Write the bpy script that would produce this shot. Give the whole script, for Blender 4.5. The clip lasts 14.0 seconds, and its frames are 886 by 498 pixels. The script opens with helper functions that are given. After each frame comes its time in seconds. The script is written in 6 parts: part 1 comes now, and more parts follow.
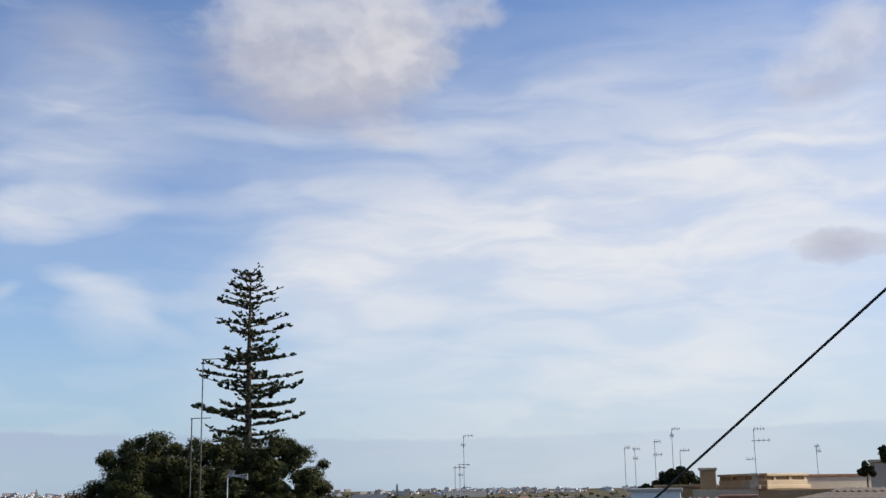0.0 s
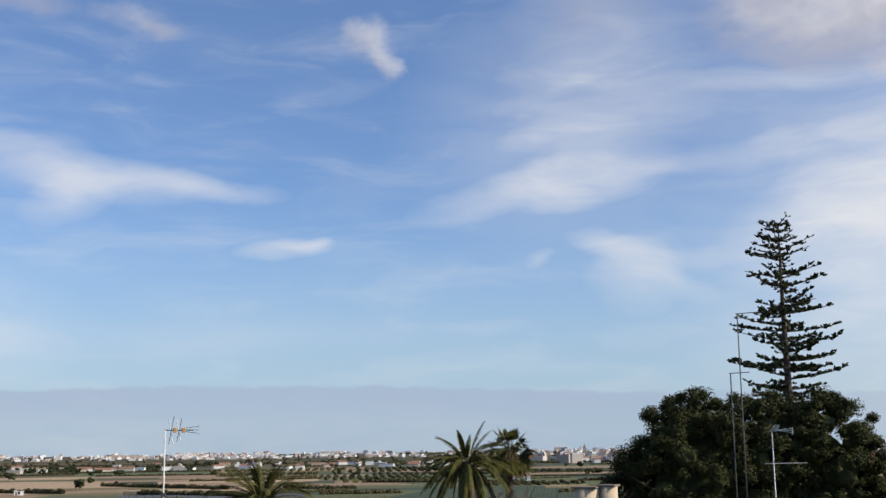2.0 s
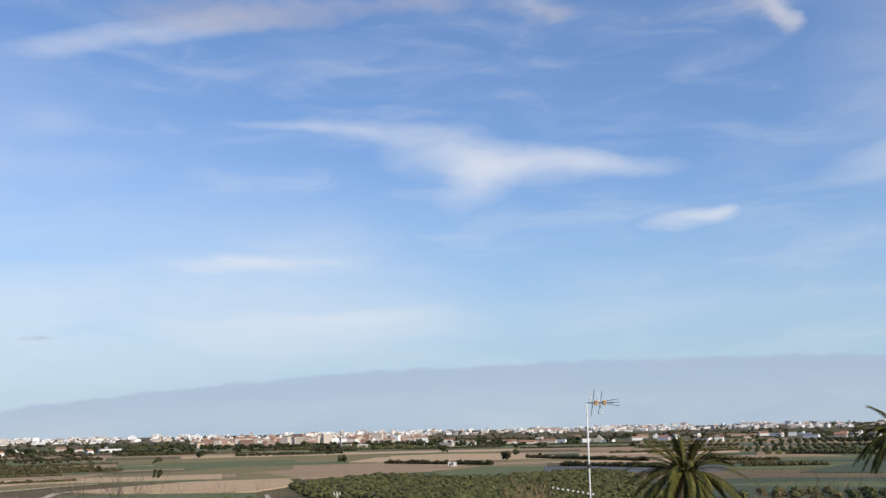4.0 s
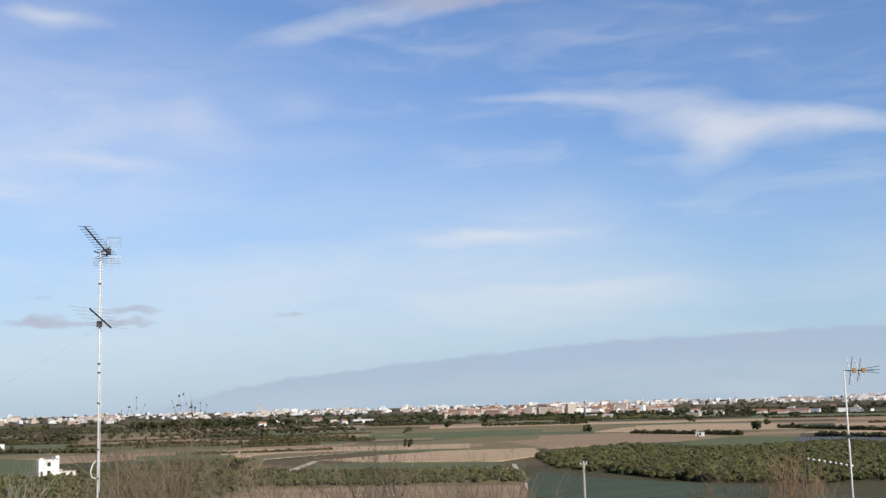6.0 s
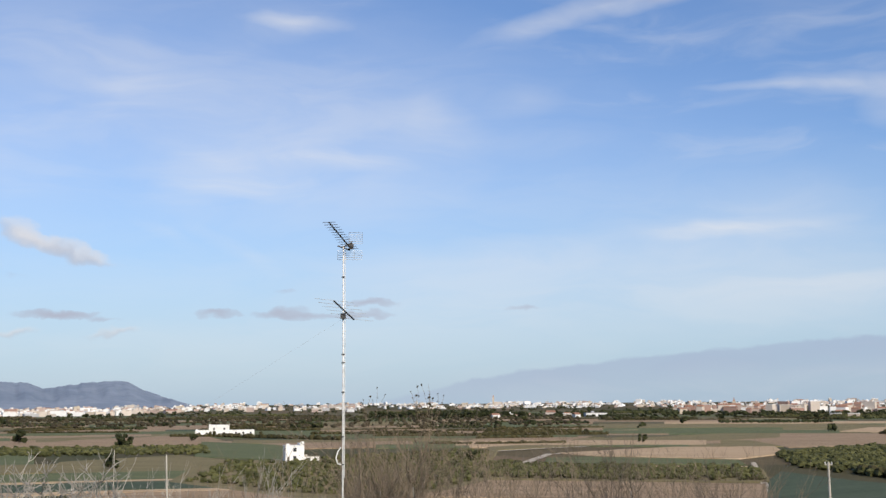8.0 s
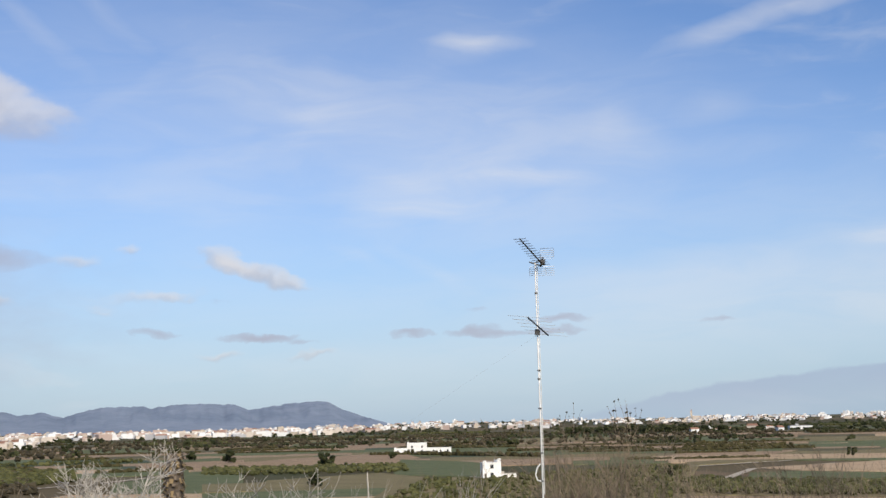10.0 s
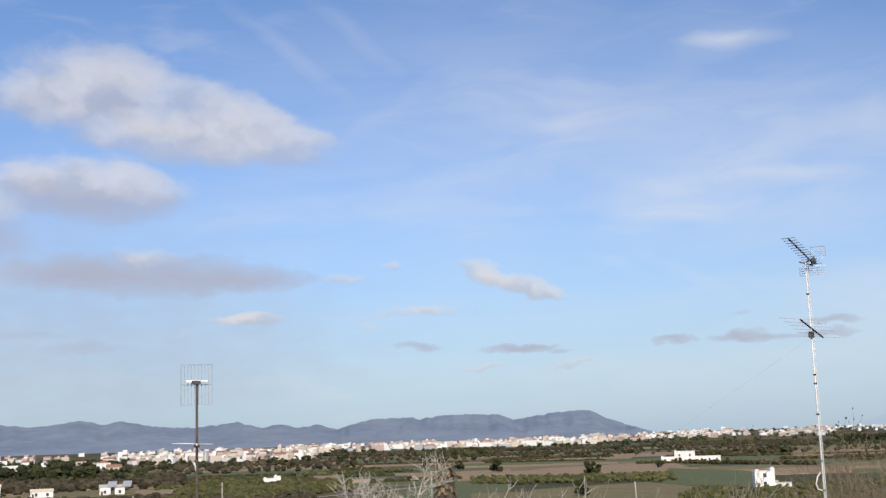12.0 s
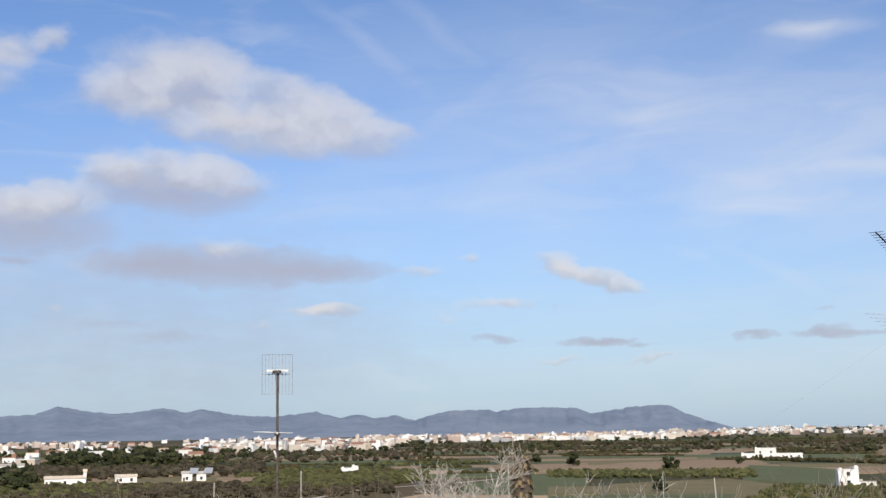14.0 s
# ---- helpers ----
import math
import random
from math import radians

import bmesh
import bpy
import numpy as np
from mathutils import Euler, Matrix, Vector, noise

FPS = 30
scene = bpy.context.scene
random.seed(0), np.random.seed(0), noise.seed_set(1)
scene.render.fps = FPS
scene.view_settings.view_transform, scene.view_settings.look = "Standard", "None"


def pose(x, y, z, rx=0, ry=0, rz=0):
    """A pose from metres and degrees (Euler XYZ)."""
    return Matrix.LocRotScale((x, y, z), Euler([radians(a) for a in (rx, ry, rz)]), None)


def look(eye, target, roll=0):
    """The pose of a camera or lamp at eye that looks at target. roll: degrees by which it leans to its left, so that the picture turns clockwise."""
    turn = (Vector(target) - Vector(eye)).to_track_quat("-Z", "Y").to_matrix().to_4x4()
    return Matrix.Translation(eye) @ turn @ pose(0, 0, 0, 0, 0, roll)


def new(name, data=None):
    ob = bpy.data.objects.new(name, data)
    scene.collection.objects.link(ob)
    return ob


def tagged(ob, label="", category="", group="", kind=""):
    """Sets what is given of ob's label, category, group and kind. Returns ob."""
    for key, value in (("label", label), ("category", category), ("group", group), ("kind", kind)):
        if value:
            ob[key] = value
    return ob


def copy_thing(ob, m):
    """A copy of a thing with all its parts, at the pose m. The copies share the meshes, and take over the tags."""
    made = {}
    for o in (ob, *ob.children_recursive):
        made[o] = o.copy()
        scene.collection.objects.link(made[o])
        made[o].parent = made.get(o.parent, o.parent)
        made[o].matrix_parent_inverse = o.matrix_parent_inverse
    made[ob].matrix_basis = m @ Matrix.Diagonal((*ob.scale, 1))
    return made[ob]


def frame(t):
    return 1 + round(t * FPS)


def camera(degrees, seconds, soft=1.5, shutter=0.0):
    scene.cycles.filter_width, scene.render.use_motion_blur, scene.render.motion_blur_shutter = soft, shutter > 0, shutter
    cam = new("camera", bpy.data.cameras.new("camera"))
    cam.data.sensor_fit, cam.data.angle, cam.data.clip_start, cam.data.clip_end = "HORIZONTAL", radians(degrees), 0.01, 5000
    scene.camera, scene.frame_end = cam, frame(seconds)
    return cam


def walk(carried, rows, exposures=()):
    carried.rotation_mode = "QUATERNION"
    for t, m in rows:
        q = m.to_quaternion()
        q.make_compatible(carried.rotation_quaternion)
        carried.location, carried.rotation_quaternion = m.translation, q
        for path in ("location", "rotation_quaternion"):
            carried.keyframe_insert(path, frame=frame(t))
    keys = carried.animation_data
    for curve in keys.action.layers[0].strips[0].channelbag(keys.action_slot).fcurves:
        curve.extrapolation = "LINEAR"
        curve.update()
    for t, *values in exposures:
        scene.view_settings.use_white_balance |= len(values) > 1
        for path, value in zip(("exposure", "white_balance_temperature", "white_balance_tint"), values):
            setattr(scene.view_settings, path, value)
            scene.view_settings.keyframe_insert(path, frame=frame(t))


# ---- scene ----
EYE, ARM = 22.0, 0.3  # eye height over the plain; the phone is held at arm's length and swung round
cam = camera(41.43, 14.0)
ROWS = [  # seconds, turn to the left, tilt up, roll
    (0.0, -0.00, 11.55, 0.79),
    (0.5, 5.27, 11.02, 0.67),
    (1.0, 11.60, 10.42, 0.66),
    (1.5, 18.81, 9.99, 0.62),
    (2.0, 25.56, 9.74, 0.72),
    (2.5, 31.18, 9.43, 0.72),
    (3.0, 36.31, 9.12, 0.83),
    (3.5, 41.04, 8.99, 1.15),
    (4.0, 45.51, 8.74, 1.25),
    (4.2, 47.17, 8.46, 1.04),
    (6.3, 58.73, 7.56, 1.50),
    (6.5, 59.75, 7.52, 1.42),
    (7.0, 62.60, 7.44, 1.03),
    (7.5, 65.75, 7.39, 0.57),
    (8.0, 68.54, 7.44, 0.42),
    (8.2, 69.68, 7.48, 0.47),
    (10.3, 79.68, 8.44, 1.24),
    (10.5, 81.03, 8.47, 1.16),
    (11.0, 85.24, 8.75, 1.38),
    (11.5, 88.62, 9.02, 1.84),
    (12.0, 90.69, 9.14, 1.84),
    (12.5, 91.34, 8.99, 1.59),
    (13.0, 92.32, 8.95, 1.51),
    (13.5, 93.35, 8.91, 1.20),
    (14.0, 94.40, 8.85, 0.93),
]


def at(az, d, z=0.0):
    """A place by its bearing (degrees to the left of +Y) and distance."""
    return Vector((-math.sin(radians(az)) * d, math.cos(radians(az)) * d, z))


def up(el, d):
    """The height seen under the elevation el at distance d."""
    return EYE + d * math.tan(radians(el))


walk(cam, [(t, Matrix.Translation(at(yaw, ARM, EYE)) @ pose(0, 0, 0, 90 + pitch, roll, yaw)) for t, yaw, pitch, roll in ROWS],
     exposures=((0.0, -0.02), (1.5, -0.10), (3.0, 0.03), (4.2, 0.0), (7.0, -0.05), (10.5, -0.09), (14.0, -0.08)))

# ---- light: late-winter sun from the right, thin cloud ----
SUN_AZ, SUN_EL = -80.0, 33.0
sun = new("sun", bpy.data.lights.new("sun", "SUN"))
sun.data.energy, sun.data.angle, sun.data.color = 5.0, radians(0.6), (1.0, 0.89, 0.73)
sun.matrix_world = look(at(SUN_AZ, 60, 60 * math.tan(radians(SUN_EL))), (0, 0, 0))

world = bpy.data.worlds.new("sky")
scene.world = world
world.use_nodes = True
WT = world.node_tree
WT.nodes.clear()


def socket(tree, node, key, value):
    if hasattr(value, "is_linked"):
        tree.links.new(value, node.inputs[key])
    elif value is not None:
        node.inputs[key].default_value = value


def math_node(tree, op, a, b=None, c=None, clamp=False):
    n = tree.nodes.new("ShaderNodeMath")
    n.operation, n.use_clamp = op, clamp
    for i, v in enumerate((a, b, c)):
        socket(tree, n, i, v)
    return n.outputs[0]


def vec_node(tree, op, a, b=None):
    n = tree.nodes.new("ShaderNodeVectorMath")
    n.operation = op
    socket(tree, n, 0, a)
    if b is not None:
        socket(tree, n, 3 if op == "SCALE" else 1, b)
    return n.outputs["Value" if op in ("LENGTH", "DOT_PRODUCT") else "Vector"]


def smooth(tree, v, lo, hi, a=0.0, b=1.0):
    n = tree.nodes.new("ShaderNodeMapRange")
    n.interpolation_type = "SMOOTHSTEP"
    for i, q in enumerate((v, lo, hi, a, b)):
        socket(tree, n, i, q)
    return n.outputs[0]


def noise_node(tree, vec, scale, detail=4.0, rough=0.55, distort=0.0, out="Fac"):
    n = tree.nodes.new("ShaderNodeTexNoise")
    socket(tree, n, "Vector", vec)
    for k, v in (("Scale", scale), ("Detail", detail), ("Roughness", rough), ("Distortion", distort)):
        n.inputs[k].default_value = v
    return n.outputs[out]


def mix_node(tree, f, a, b, mode="MIX"):
    n = tree.nodes.new("ShaderNodeMix")
    n.data_type, n.blend_type = "RGBA", mode
    socket(tree, n, 0, f)
    socket(tree, n, 6, a if hasattr(a, "is_linked") else (*a, 1.0))
    socket(tree, n, 7, b if hasattr(b, "is_linked") else (*b, 1.0))
    return n.outputs[2]


def ramp_node(tree, f, stops):
    n = tree.nodes.new("ShaderNodeValToRGB")
    els = n.color_ramp.elements
    while len(els) < len(stops):
        els.new(0.5)
    for e, (p, c) in zip(els, stops):
        e.position, e.color = p, (*c, 1.0)
    socket(tree, n, 0, f)
    return n.outputs[0]


def blobs(tree, vec, items, lifted=False):
    """Soft ellipses in bearing and elevation: summed weight and, if lifted, mean height within them."""
    apart = tree.nodes.new("ShaderNodeSeparateXYZ")
    socket(tree, apart, 0, vec)
    total, high = 0.0, 0.0
    for az, el, w, h, tilt, dens in items:
        c = tree.nodes.new("ShaderNodeCombineXYZ")  # the sum so far rides along as z, so that the ellipses are worked out one by one
        for i, q in enumerate((apart.outputs[0], apart.outputs[1], total)):
            socket(tree, c, i, q)
        m = tree.nodes.new("ShaderNodeMapping")
        m.vector_type = "TEXTURE"
        socket(tree, m, 0, c.outputs[0])
        m.inputs[1].default_value, m.inputs[2].default_value, m.inputs[3].default_value = (az, el, 0), (0, 0, radians(-tilt)), (w, h, 1e6)
        near = math_node(tree, "SUBTRACT", 1.0, vec_node(tree, "LENGTH", m.outputs[0]), clamp=True)
        if lifted:
            lift = math_node(tree, "MULTIPLY", near, vec_node(tree, "DOT_PRODUCT", m.outputs[0], (0, dens, 0)))
            high = math_node(tree, "ADD", high, lift)
        total = math_node(tree, "MULTIPLY_ADD", near, dens, total)
    return total, math_node(tree, "DIVIDE", high, math_node(tree, "ADD", total, 0.001))


def depth_of(tree, amount, k):
    """How much a cloud of the given thickness hides: 1 - exp(-k * amount)."""
    thick = math_node(tree, "MULTIPLY", math_node(tree, "MAXIMUM", amount, 0.0), -k)
    return math_node(tree, "SUBTRACT", 1.0, math_node(tree, "EXPONENT", thick))


def build_sky():
    t = WT
    way = t.nodes.new("ShaderNodeTexCoord").outputs["Generated"]
    xyz = t.nodes.new("ShaderNodeSeparateXYZ")
    socket(t, xyz, 0, way)
    az = math_node(t, "MULTIPLY", math_node(t, "ARCTAN2", math_node(t, "MULTIPLY", xyz.outputs[0], -1.0), xyz.outputs[1]), 57.2958)
    el = math_node(t, "MULTIPLY", math_node(t, "ARCSINE", xyz.outputs[2]), 57.2958)
    comb = t.nodes.new("ShaderNodeCombineXYZ")
    socket(t, comb, 0, az)
    socket(t, comb, 1, el)
    v = comb.outputs[0]
    sky = t.nodes.new("ShaderNodeTexSky")
    sky.sky_type, sky.sun_disc = "NISHITA", False
    sky.sun_elevation, sky.sun_rotation = radians(SUN_EL), radians(-SUN_AZ)
    sky.air_density, sky.dust_density, sky.ozone_density = 1.0, 0.6, 3.0
    base = vec_node(t, "MULTIPLY", sky.outputs[0], (0.103, 0.119, 0.146))
    # milky air towards the horizon
    haze = smooth(t, el, 14.0, -1.0, 0.0, 0.72)
    col = mix_node(t, haze, base, (0.425, 0.57, 0.735))
    # gentle warps of the bearing and elevation
    half = (0.5, 0.5, 0.5)
    squash = vec_node(t, "MULTIPLY", v, (0.5, 1.0, 1.0))
    broad = vec_node(t, "SUBTRACT", noise_node(t, squash, 0.45, 3.0, 0.5, 0.0, "Color"), half)
    curls = vec_node(t, "SUBTRACT", noise_node(t, vec_node(t, "MULTIPLY", v, (0.7, 1.0, 1.0)), 1.1, 3.0, 0.5, 0.0, "Color"), half)
    wv = vec_node(t, "ADD", v, vec_node(t, "MULTIPLY", broad, (2.6, 1.1, 0.0)))
    cv = vec_node(t, "ADD", vec_node(t, "ADD", v, vec_node(t, "MULTIPLY", broad, (1.0, 0.5, 0.0))), vec_node(t, "MULTIPLY", curls, (1.7, 0.9, 0.0)))
    # thin high cloud: veils broken into fibres
    fibre = noise_node(t, vec_node(t, "MULTIPLY", wv, (0.13, 0.55, 1.0)), 1.0, 5.0, 0.55, 0.6)
    veil, _ = blobs(t, wv, CIRRUS)
    thin = math_node(t, "MULTIPLY", depth_of(t, veil, 0.62), smooth(t, fibre, 0.28, 0.70, 0.58, 1.0))
    everywhere = math_node(t, "ADD", math_node(t, "MULTIPLY", smooth(t, fibre, 0.40, 0.85), 0.24), 0.02)
    thin = math_node(t, "MAXIMUM", math_node(t, "MULTIPLY", thin, 0.95), everywhere)
    col = mix_node(t, thin, col, (0.85, 0.85, 0.865))
    # the low grey-blue bank
    top = ramp_node(t, math_node(t, "DIVIDE", math_node(t, "ADD", az, 20.0), 100.0),
                    [(0.0, (0.72,) * 3), (0.2, (0.60,) * 3), (0.35, (0.68,) * 3), (0.49, (0.80,) * 3), (0.60, (0.80,) * 3),
                     (0.70, (0.73,) * 3), (0.79, (0.55,) * 3), (0.87, (0.31,) * 3), (0.92, (0.0,) * 3)])
    under = math_node(t, "SUBTRACT", math_node(t, "MULTIPLY", top, 4.0), el)
    under = math_node(t, "ADD", under, math_node(t, "MULTIPLY", math_node(t, "SUBTRACT", noise_node(t, squash, 1.1, 4.0, 0.6), 0.5), 0.55))
    edge = math_node(t, "MULTIPLY", smooth(t, under, 0.0, 0.22, 0.0, 0.62), smooth(t, under, 0.3, 2.4, 1.0, 0.45))
    bank = math_node(t, "MULTIPLY", edge, math_node(t, "MULTIPLY", smooth(t, el, -1.0, 2.0, 0.25, 1.0), smooth(t, fibre, 0.2, 0.7, 0.75, 1.0)))
    bank = math_node(t, "MULTIPLY", bank, smooth(t, az, -8.0, 24.0, 0.4, 1.0))
    col = mix_node(t, bank, col, (0.385, 0.455, 0.625))
    # heaped clouds: grey undersides first, sunlit heads over them
    ragged = math_node(t, "SUBTRACT", noise_node(t, squash, 1.0, 4.0, 0.55), 0.5)
    grey, _ = blobs(t, cv, GREY)
    grey_cover = depth_of(t, math_node(t, "MULTIPLY_ADD", ragged, 0.45, math_node(t, "SUBTRACT", grey, 0.06)), 1.5)
    grey_cover = math_node(t, "MULTIPLY", grey_cover, smooth(t, grey, 0.0, 0.35))
    col = mix_node(t, math_node(t, "MULTIPLY", grey_cover, 0.88), col, (0.455, 0.455, 0.55))
    puffs, high = blobs(t, cv, PUFFS, True)
    cover = depth_of(t, math_node(t, "MULTIPLY_ADD", ragged, 0.85, math_node(t, "SUBTRACT", puffs, 0.08)), 1.25)
    cover = math_node(t, "MULTIPLY", cover, smooth(t, puffs, 0.0, 0.55))
    lit = math_node(t, "ADD", math_node(t, "MULTIPLY", high, 0.7), math_node(t, "MULTIPLY", math_node(t, "SUBTRACT", noise_node(t, cv, 0.55, 3.0, 0.5), 0.5), 1.6))
    shade = mix_node(t, smooth(t, lit, -0.55, 0.35), (0.53, 0.525, 0.58), (0.79, 0.765, 0.77))
    col = mix_node(t, math_node(t, "MULTIPLY", cover, 0.95), col, shade)
    back = t.nodes.new("ShaderNodeBackground")
    socket(t, back, 0, col)
    back.inputs[1].default_value = 1.0
    out = t.nodes.new("ShaderNodeOutputWorld")
    t.links.new(back.outputs[0], out.inputs[0])


# clouds: bearing, elevation, half-width, half-height, tilt, density
PUFFS = []
PUFFS += [  # heaped clouds over the hills
    (108.0, 17.26, 4.94, 2.37, 0, 0.9), (105.0, 16.73, 4.65, 2.10, -15, 0.9), (109.8, 16.10, 3.35, 1.53, 0, 0.9), (103.0, 14.50, 5.06, 1.61, -5, 1.17), (99.7, 14.82, 4.74, 1.84, -5, 0.99), (100.5, 16.17, 3.56, 1.22, -20, 0.9), (106.9, 14.92, 4.19, 1.15, -5, 0.72), (96.8, 14.55, 2.78, 0.84, -5, 0.54), (108.2, 12.65, 4.87, 1.30, 0, 1.17), (104.9, 12.21, 3.25, 1.15, -5, 0.99), (110.3, 12.25, 2.20, 0.99, 0, 0.72),
]
PUFFS += [  # heaped clouds at the end of the turn
    (112.7, 11.03, 3.03, 1.22, 0, 1.2), (114.6, 10.61, 2.43, 1.15, 0, 1.0), (104.9, 8.90, 2.08, 0.69, 0, 0.8), (115.0, 17.91, 1.94, 0.99, 0, 0.9), (113.2, 18.48, 1.16, 0.92, 20, 0.9), (117.5, 10.83, 3.01, 1.91, 0, 1.0), (117.5, 16.65, 4.09, 1.91, 0, 1.0),
]
PUFFS += [  # small puffs low in the sky
    (100.1, 5.82, 2.38, 0.50, 0, 1.3), (100.5, 5.96, 1.34, 0.34, 0, 0.8), (88.3, 7.85, 1.70, 0.77, -25, 1.4), (86.6, 7.25, 2.37, 0.61, -14, 1.3), (85.0, 6.84, 1.52, 0.38, -10, 0.7), (95.5, 7.79, 1.87, 0.46, 0, 0.6), (93.0, 8.36, 0.86, 0.38, 0, 0.8), (92.2, 6.16, 3.30, 0.54, 4, 0.65), (90.7, 6.24, 1.55, 0.34, 0, 0.5), (94.1, 5.51, 1.09, 0.34, 0, 0.5), (88.7, 3.37, 1.72, 0.31, 0, 0.65), (84.1, 3.34, 2.16, 0.27, 2, 0.65),
]
PUFFS += [  # faint pink puffs
    (112.6, 5.84, 0.98, 0.31, 0, 0.4), (103.2, 5.23, 0.83, 0.31, 0, 0.4), (106.1, 19.53, 1.94, 0.50, 0, 0.24), (104.9, 3.48, 1.12, 0.23, 0, 0.24), (89.9, 7.68, 2.33, 0.46, 0, 0.24),
]
PUFFS += [  # heaped cloud over the conifer
    (2.1, 21.98, 4.51, 3.30, 0, 1.37), (6.2, 22.72, 6.11, 2.64, 0, 0.95), (2.4, 20.10, 3.66, 2.42, 0, 1.05), (9.4, 21.55, 4.40, 3.52, 0, 0.73), (-2.3, 23.12, 2.26, 1.23, -10, 0.84), (2.7, 17.24, 3.02, 1.14, 0, 0.73), (6.2, 19.51, 5.23, 2.20, 0, 0.63),
]
PUFFS += [  # heaped clouds over the roofs
    (-19.0, 19.36, 4.00, 2.87, 15, 0.47), (-21.0, 21.15, 3.22, 2.63, 20, 0.5), (-17.6, 18.74, 2.58, 1.43, 0, 0.28), (-23.8, 18.47, 4.08, 3.83, 0, 0.44),
]
PUFFS += [  # puffs high over the palms
    (28.8, 19.50, 2.46, 1.61, -40, 0.62), (29.5, 20.25, 1.60, 0.96, 0, 0.35), (28.1, 18.58, 1.18, 0.77, -40, 0.4), (40.4, 20.55, 3.02, 1.61, -10, 0.38), (42.5, 20.31, 3.60, 1.15, 0, 0.2), (35.0, 19.30, 1.05, 0.77, 20, 0.25), (41.6, 18.19, 0.80, 0.50, 0, 0.17), (28.6, 15.43, 1.10, 0.46, -10, 0.23), (21.4, 16.10, 1.05, 0.77, 25, 0.3),
]
GREY = []
GREY += [  # grey undersides
    (106.8, 11.30, 4.15, 1.07, 0, 0.9), (108.9, 11.56, 2.96, 0.92, 0, 0.63), (113.9, 9.52, 4.20, 1.38, 0, 1.08), (104.9, 8.03, 7.58, 1.15, 0, 1.35), (108.3, 8.04, 3.32, 0.77, 0, 0.99), (100.5, 7.77, 4.25, 0.69, 0, 0.9), (106.9, 15.85, 3.43, 0.99, 0, 0.41), (104.4, 15.01, 2.71, 0.61, 0, 0.36), (98.2, 13.82, 3.56, 0.69, -3, 0.32),
]
GREY += [  # low grey streaks
    (114.7, 8.03, 1.38, 0.28, 0, 0.9), (91.7, 4.39, 1.39, 0.25, 0, 0.8), (86.8, 4.11, 2.28, 0.25, 0, 0.9), (84.7, 3.92, 1.05, 0.17, 0, 0.6), (79.4, 4.34, 1.30, 0.25, 0, 1.1), (76.5, 4.41, 1.75, 0.30, 4, 1.1), (75.3, 4.23, 1.73, 0.28, 0, 1.0), (107.5, 4.61, 2.57, 0.33, 0, 0.4), (110.3, 5.21, 2.51, 0.25, 0, 0.3),
]
GREY += [  # grey streaks beside the mast
    (72.2, 4.78, 2.12, 0.25, 0, 1.0), (72.5, 4.28, 2.31, 0.22, 0, 0.9), (76.1, 5.29, 1.07, 0.19, 0, 0.4), (64.7, 4.56, 1.00, 0.22, 0, 0.6), (86.7, 4.16, 2.10, 0.25, 0, 0.8), (88.6, 5.99, 0.69, 0.22, 0, 0.2),
]
GREY += [  # grey cloud base over the conifer
    (5.3, 18.45, 5.22, 1.84, 0, 0.9), (8.5, 19.98, 5.99, 2.87, 0, 0.7), (5.1, 20.61, 2.43, 1.53, 0, 0.5), (-19.3, 10.80, 2.63, 0.99, 0, 1.3), (-19.4, 18.27, 4.32, 1.07, 10, 0.5), (17.7, 21.23, 5.24, 3.44, 0, 0.35),
]
GREY += [  # lilac wisps high up
    (55.4, 20.00, 8.02, 1.15, 2, 0.8), (46.4, 20.75, 5.12, 0.84, 0, 0.5), (39.6, 19.95, 2.02, 0.77, 0, 0.5),
]
CIRRUS = []
CIRRUS += [  # wisp over the fields
    (44.9, 13.40, 4.12, 1.66, -6, 1.44), (41.3, 12.90, 5.69, 1.25, -4, 1.56), (43.8, 11.78, 2.25, 1.33, 20, 1.32), (38.5, 12.76, 3.81, 0.81, -6, 1.08), (35.7, 12.40, 3.43, 0.52, -2, 0.84), (48.8, 14.55, 5.14, 0.74, -4, 0.96), (52.3, 14.75, 4.63, 0.33, -3, 0.72), (33.2, 9.86, 2.94, 0.63, 4, 1.68), (32.1, 10.06, 1.36, 0.37, 12, 0.96),
]
CIRRUS += [  # veils beside the conifer
    (22.1, 12.43, 5.72, 1.11, 14, 1.44), (18.4, 13.08, 5.18, 1.66, 10, 1.6), (19.0, 15.11, 3.85, 0.92, 5, 1.12), (17.1, 17.25, 5.85, 3.32, 0, 0.88), (16.8, 9.67, 2.69, 0.81, -14, 1.44), (15.9, 8.30, 2.65, 2.21, 0, 1.12), (20.8, 9.14, 0.56, 1.11, -60, 0.64), (18.3, 17.90, 0.42, 2.21, -70, 0.4),
]
CIRRUS += [  # bright veil
    (-3.4, 11.79, 14.39, 4.06, 5, 3.23), (-14.5, 12.11, 11.73, 5.53, 10, 3.23), (4.5, 10.50, 8.31, 3.32, 10, 2.28), (3.9, 7.48, 4.86, 2.21, 20, 1.71), (-14.1, 5.70, 10.47, 2.21, 5, 1.52), (-16.1, 15.99, 9.25, 2.21, 8, 1.71), (-6.3, 14.45, 7.59, 1.11, 8, 1.33), (8.4, 14.03, 6.79, 0.96, 6, 1.33),
]
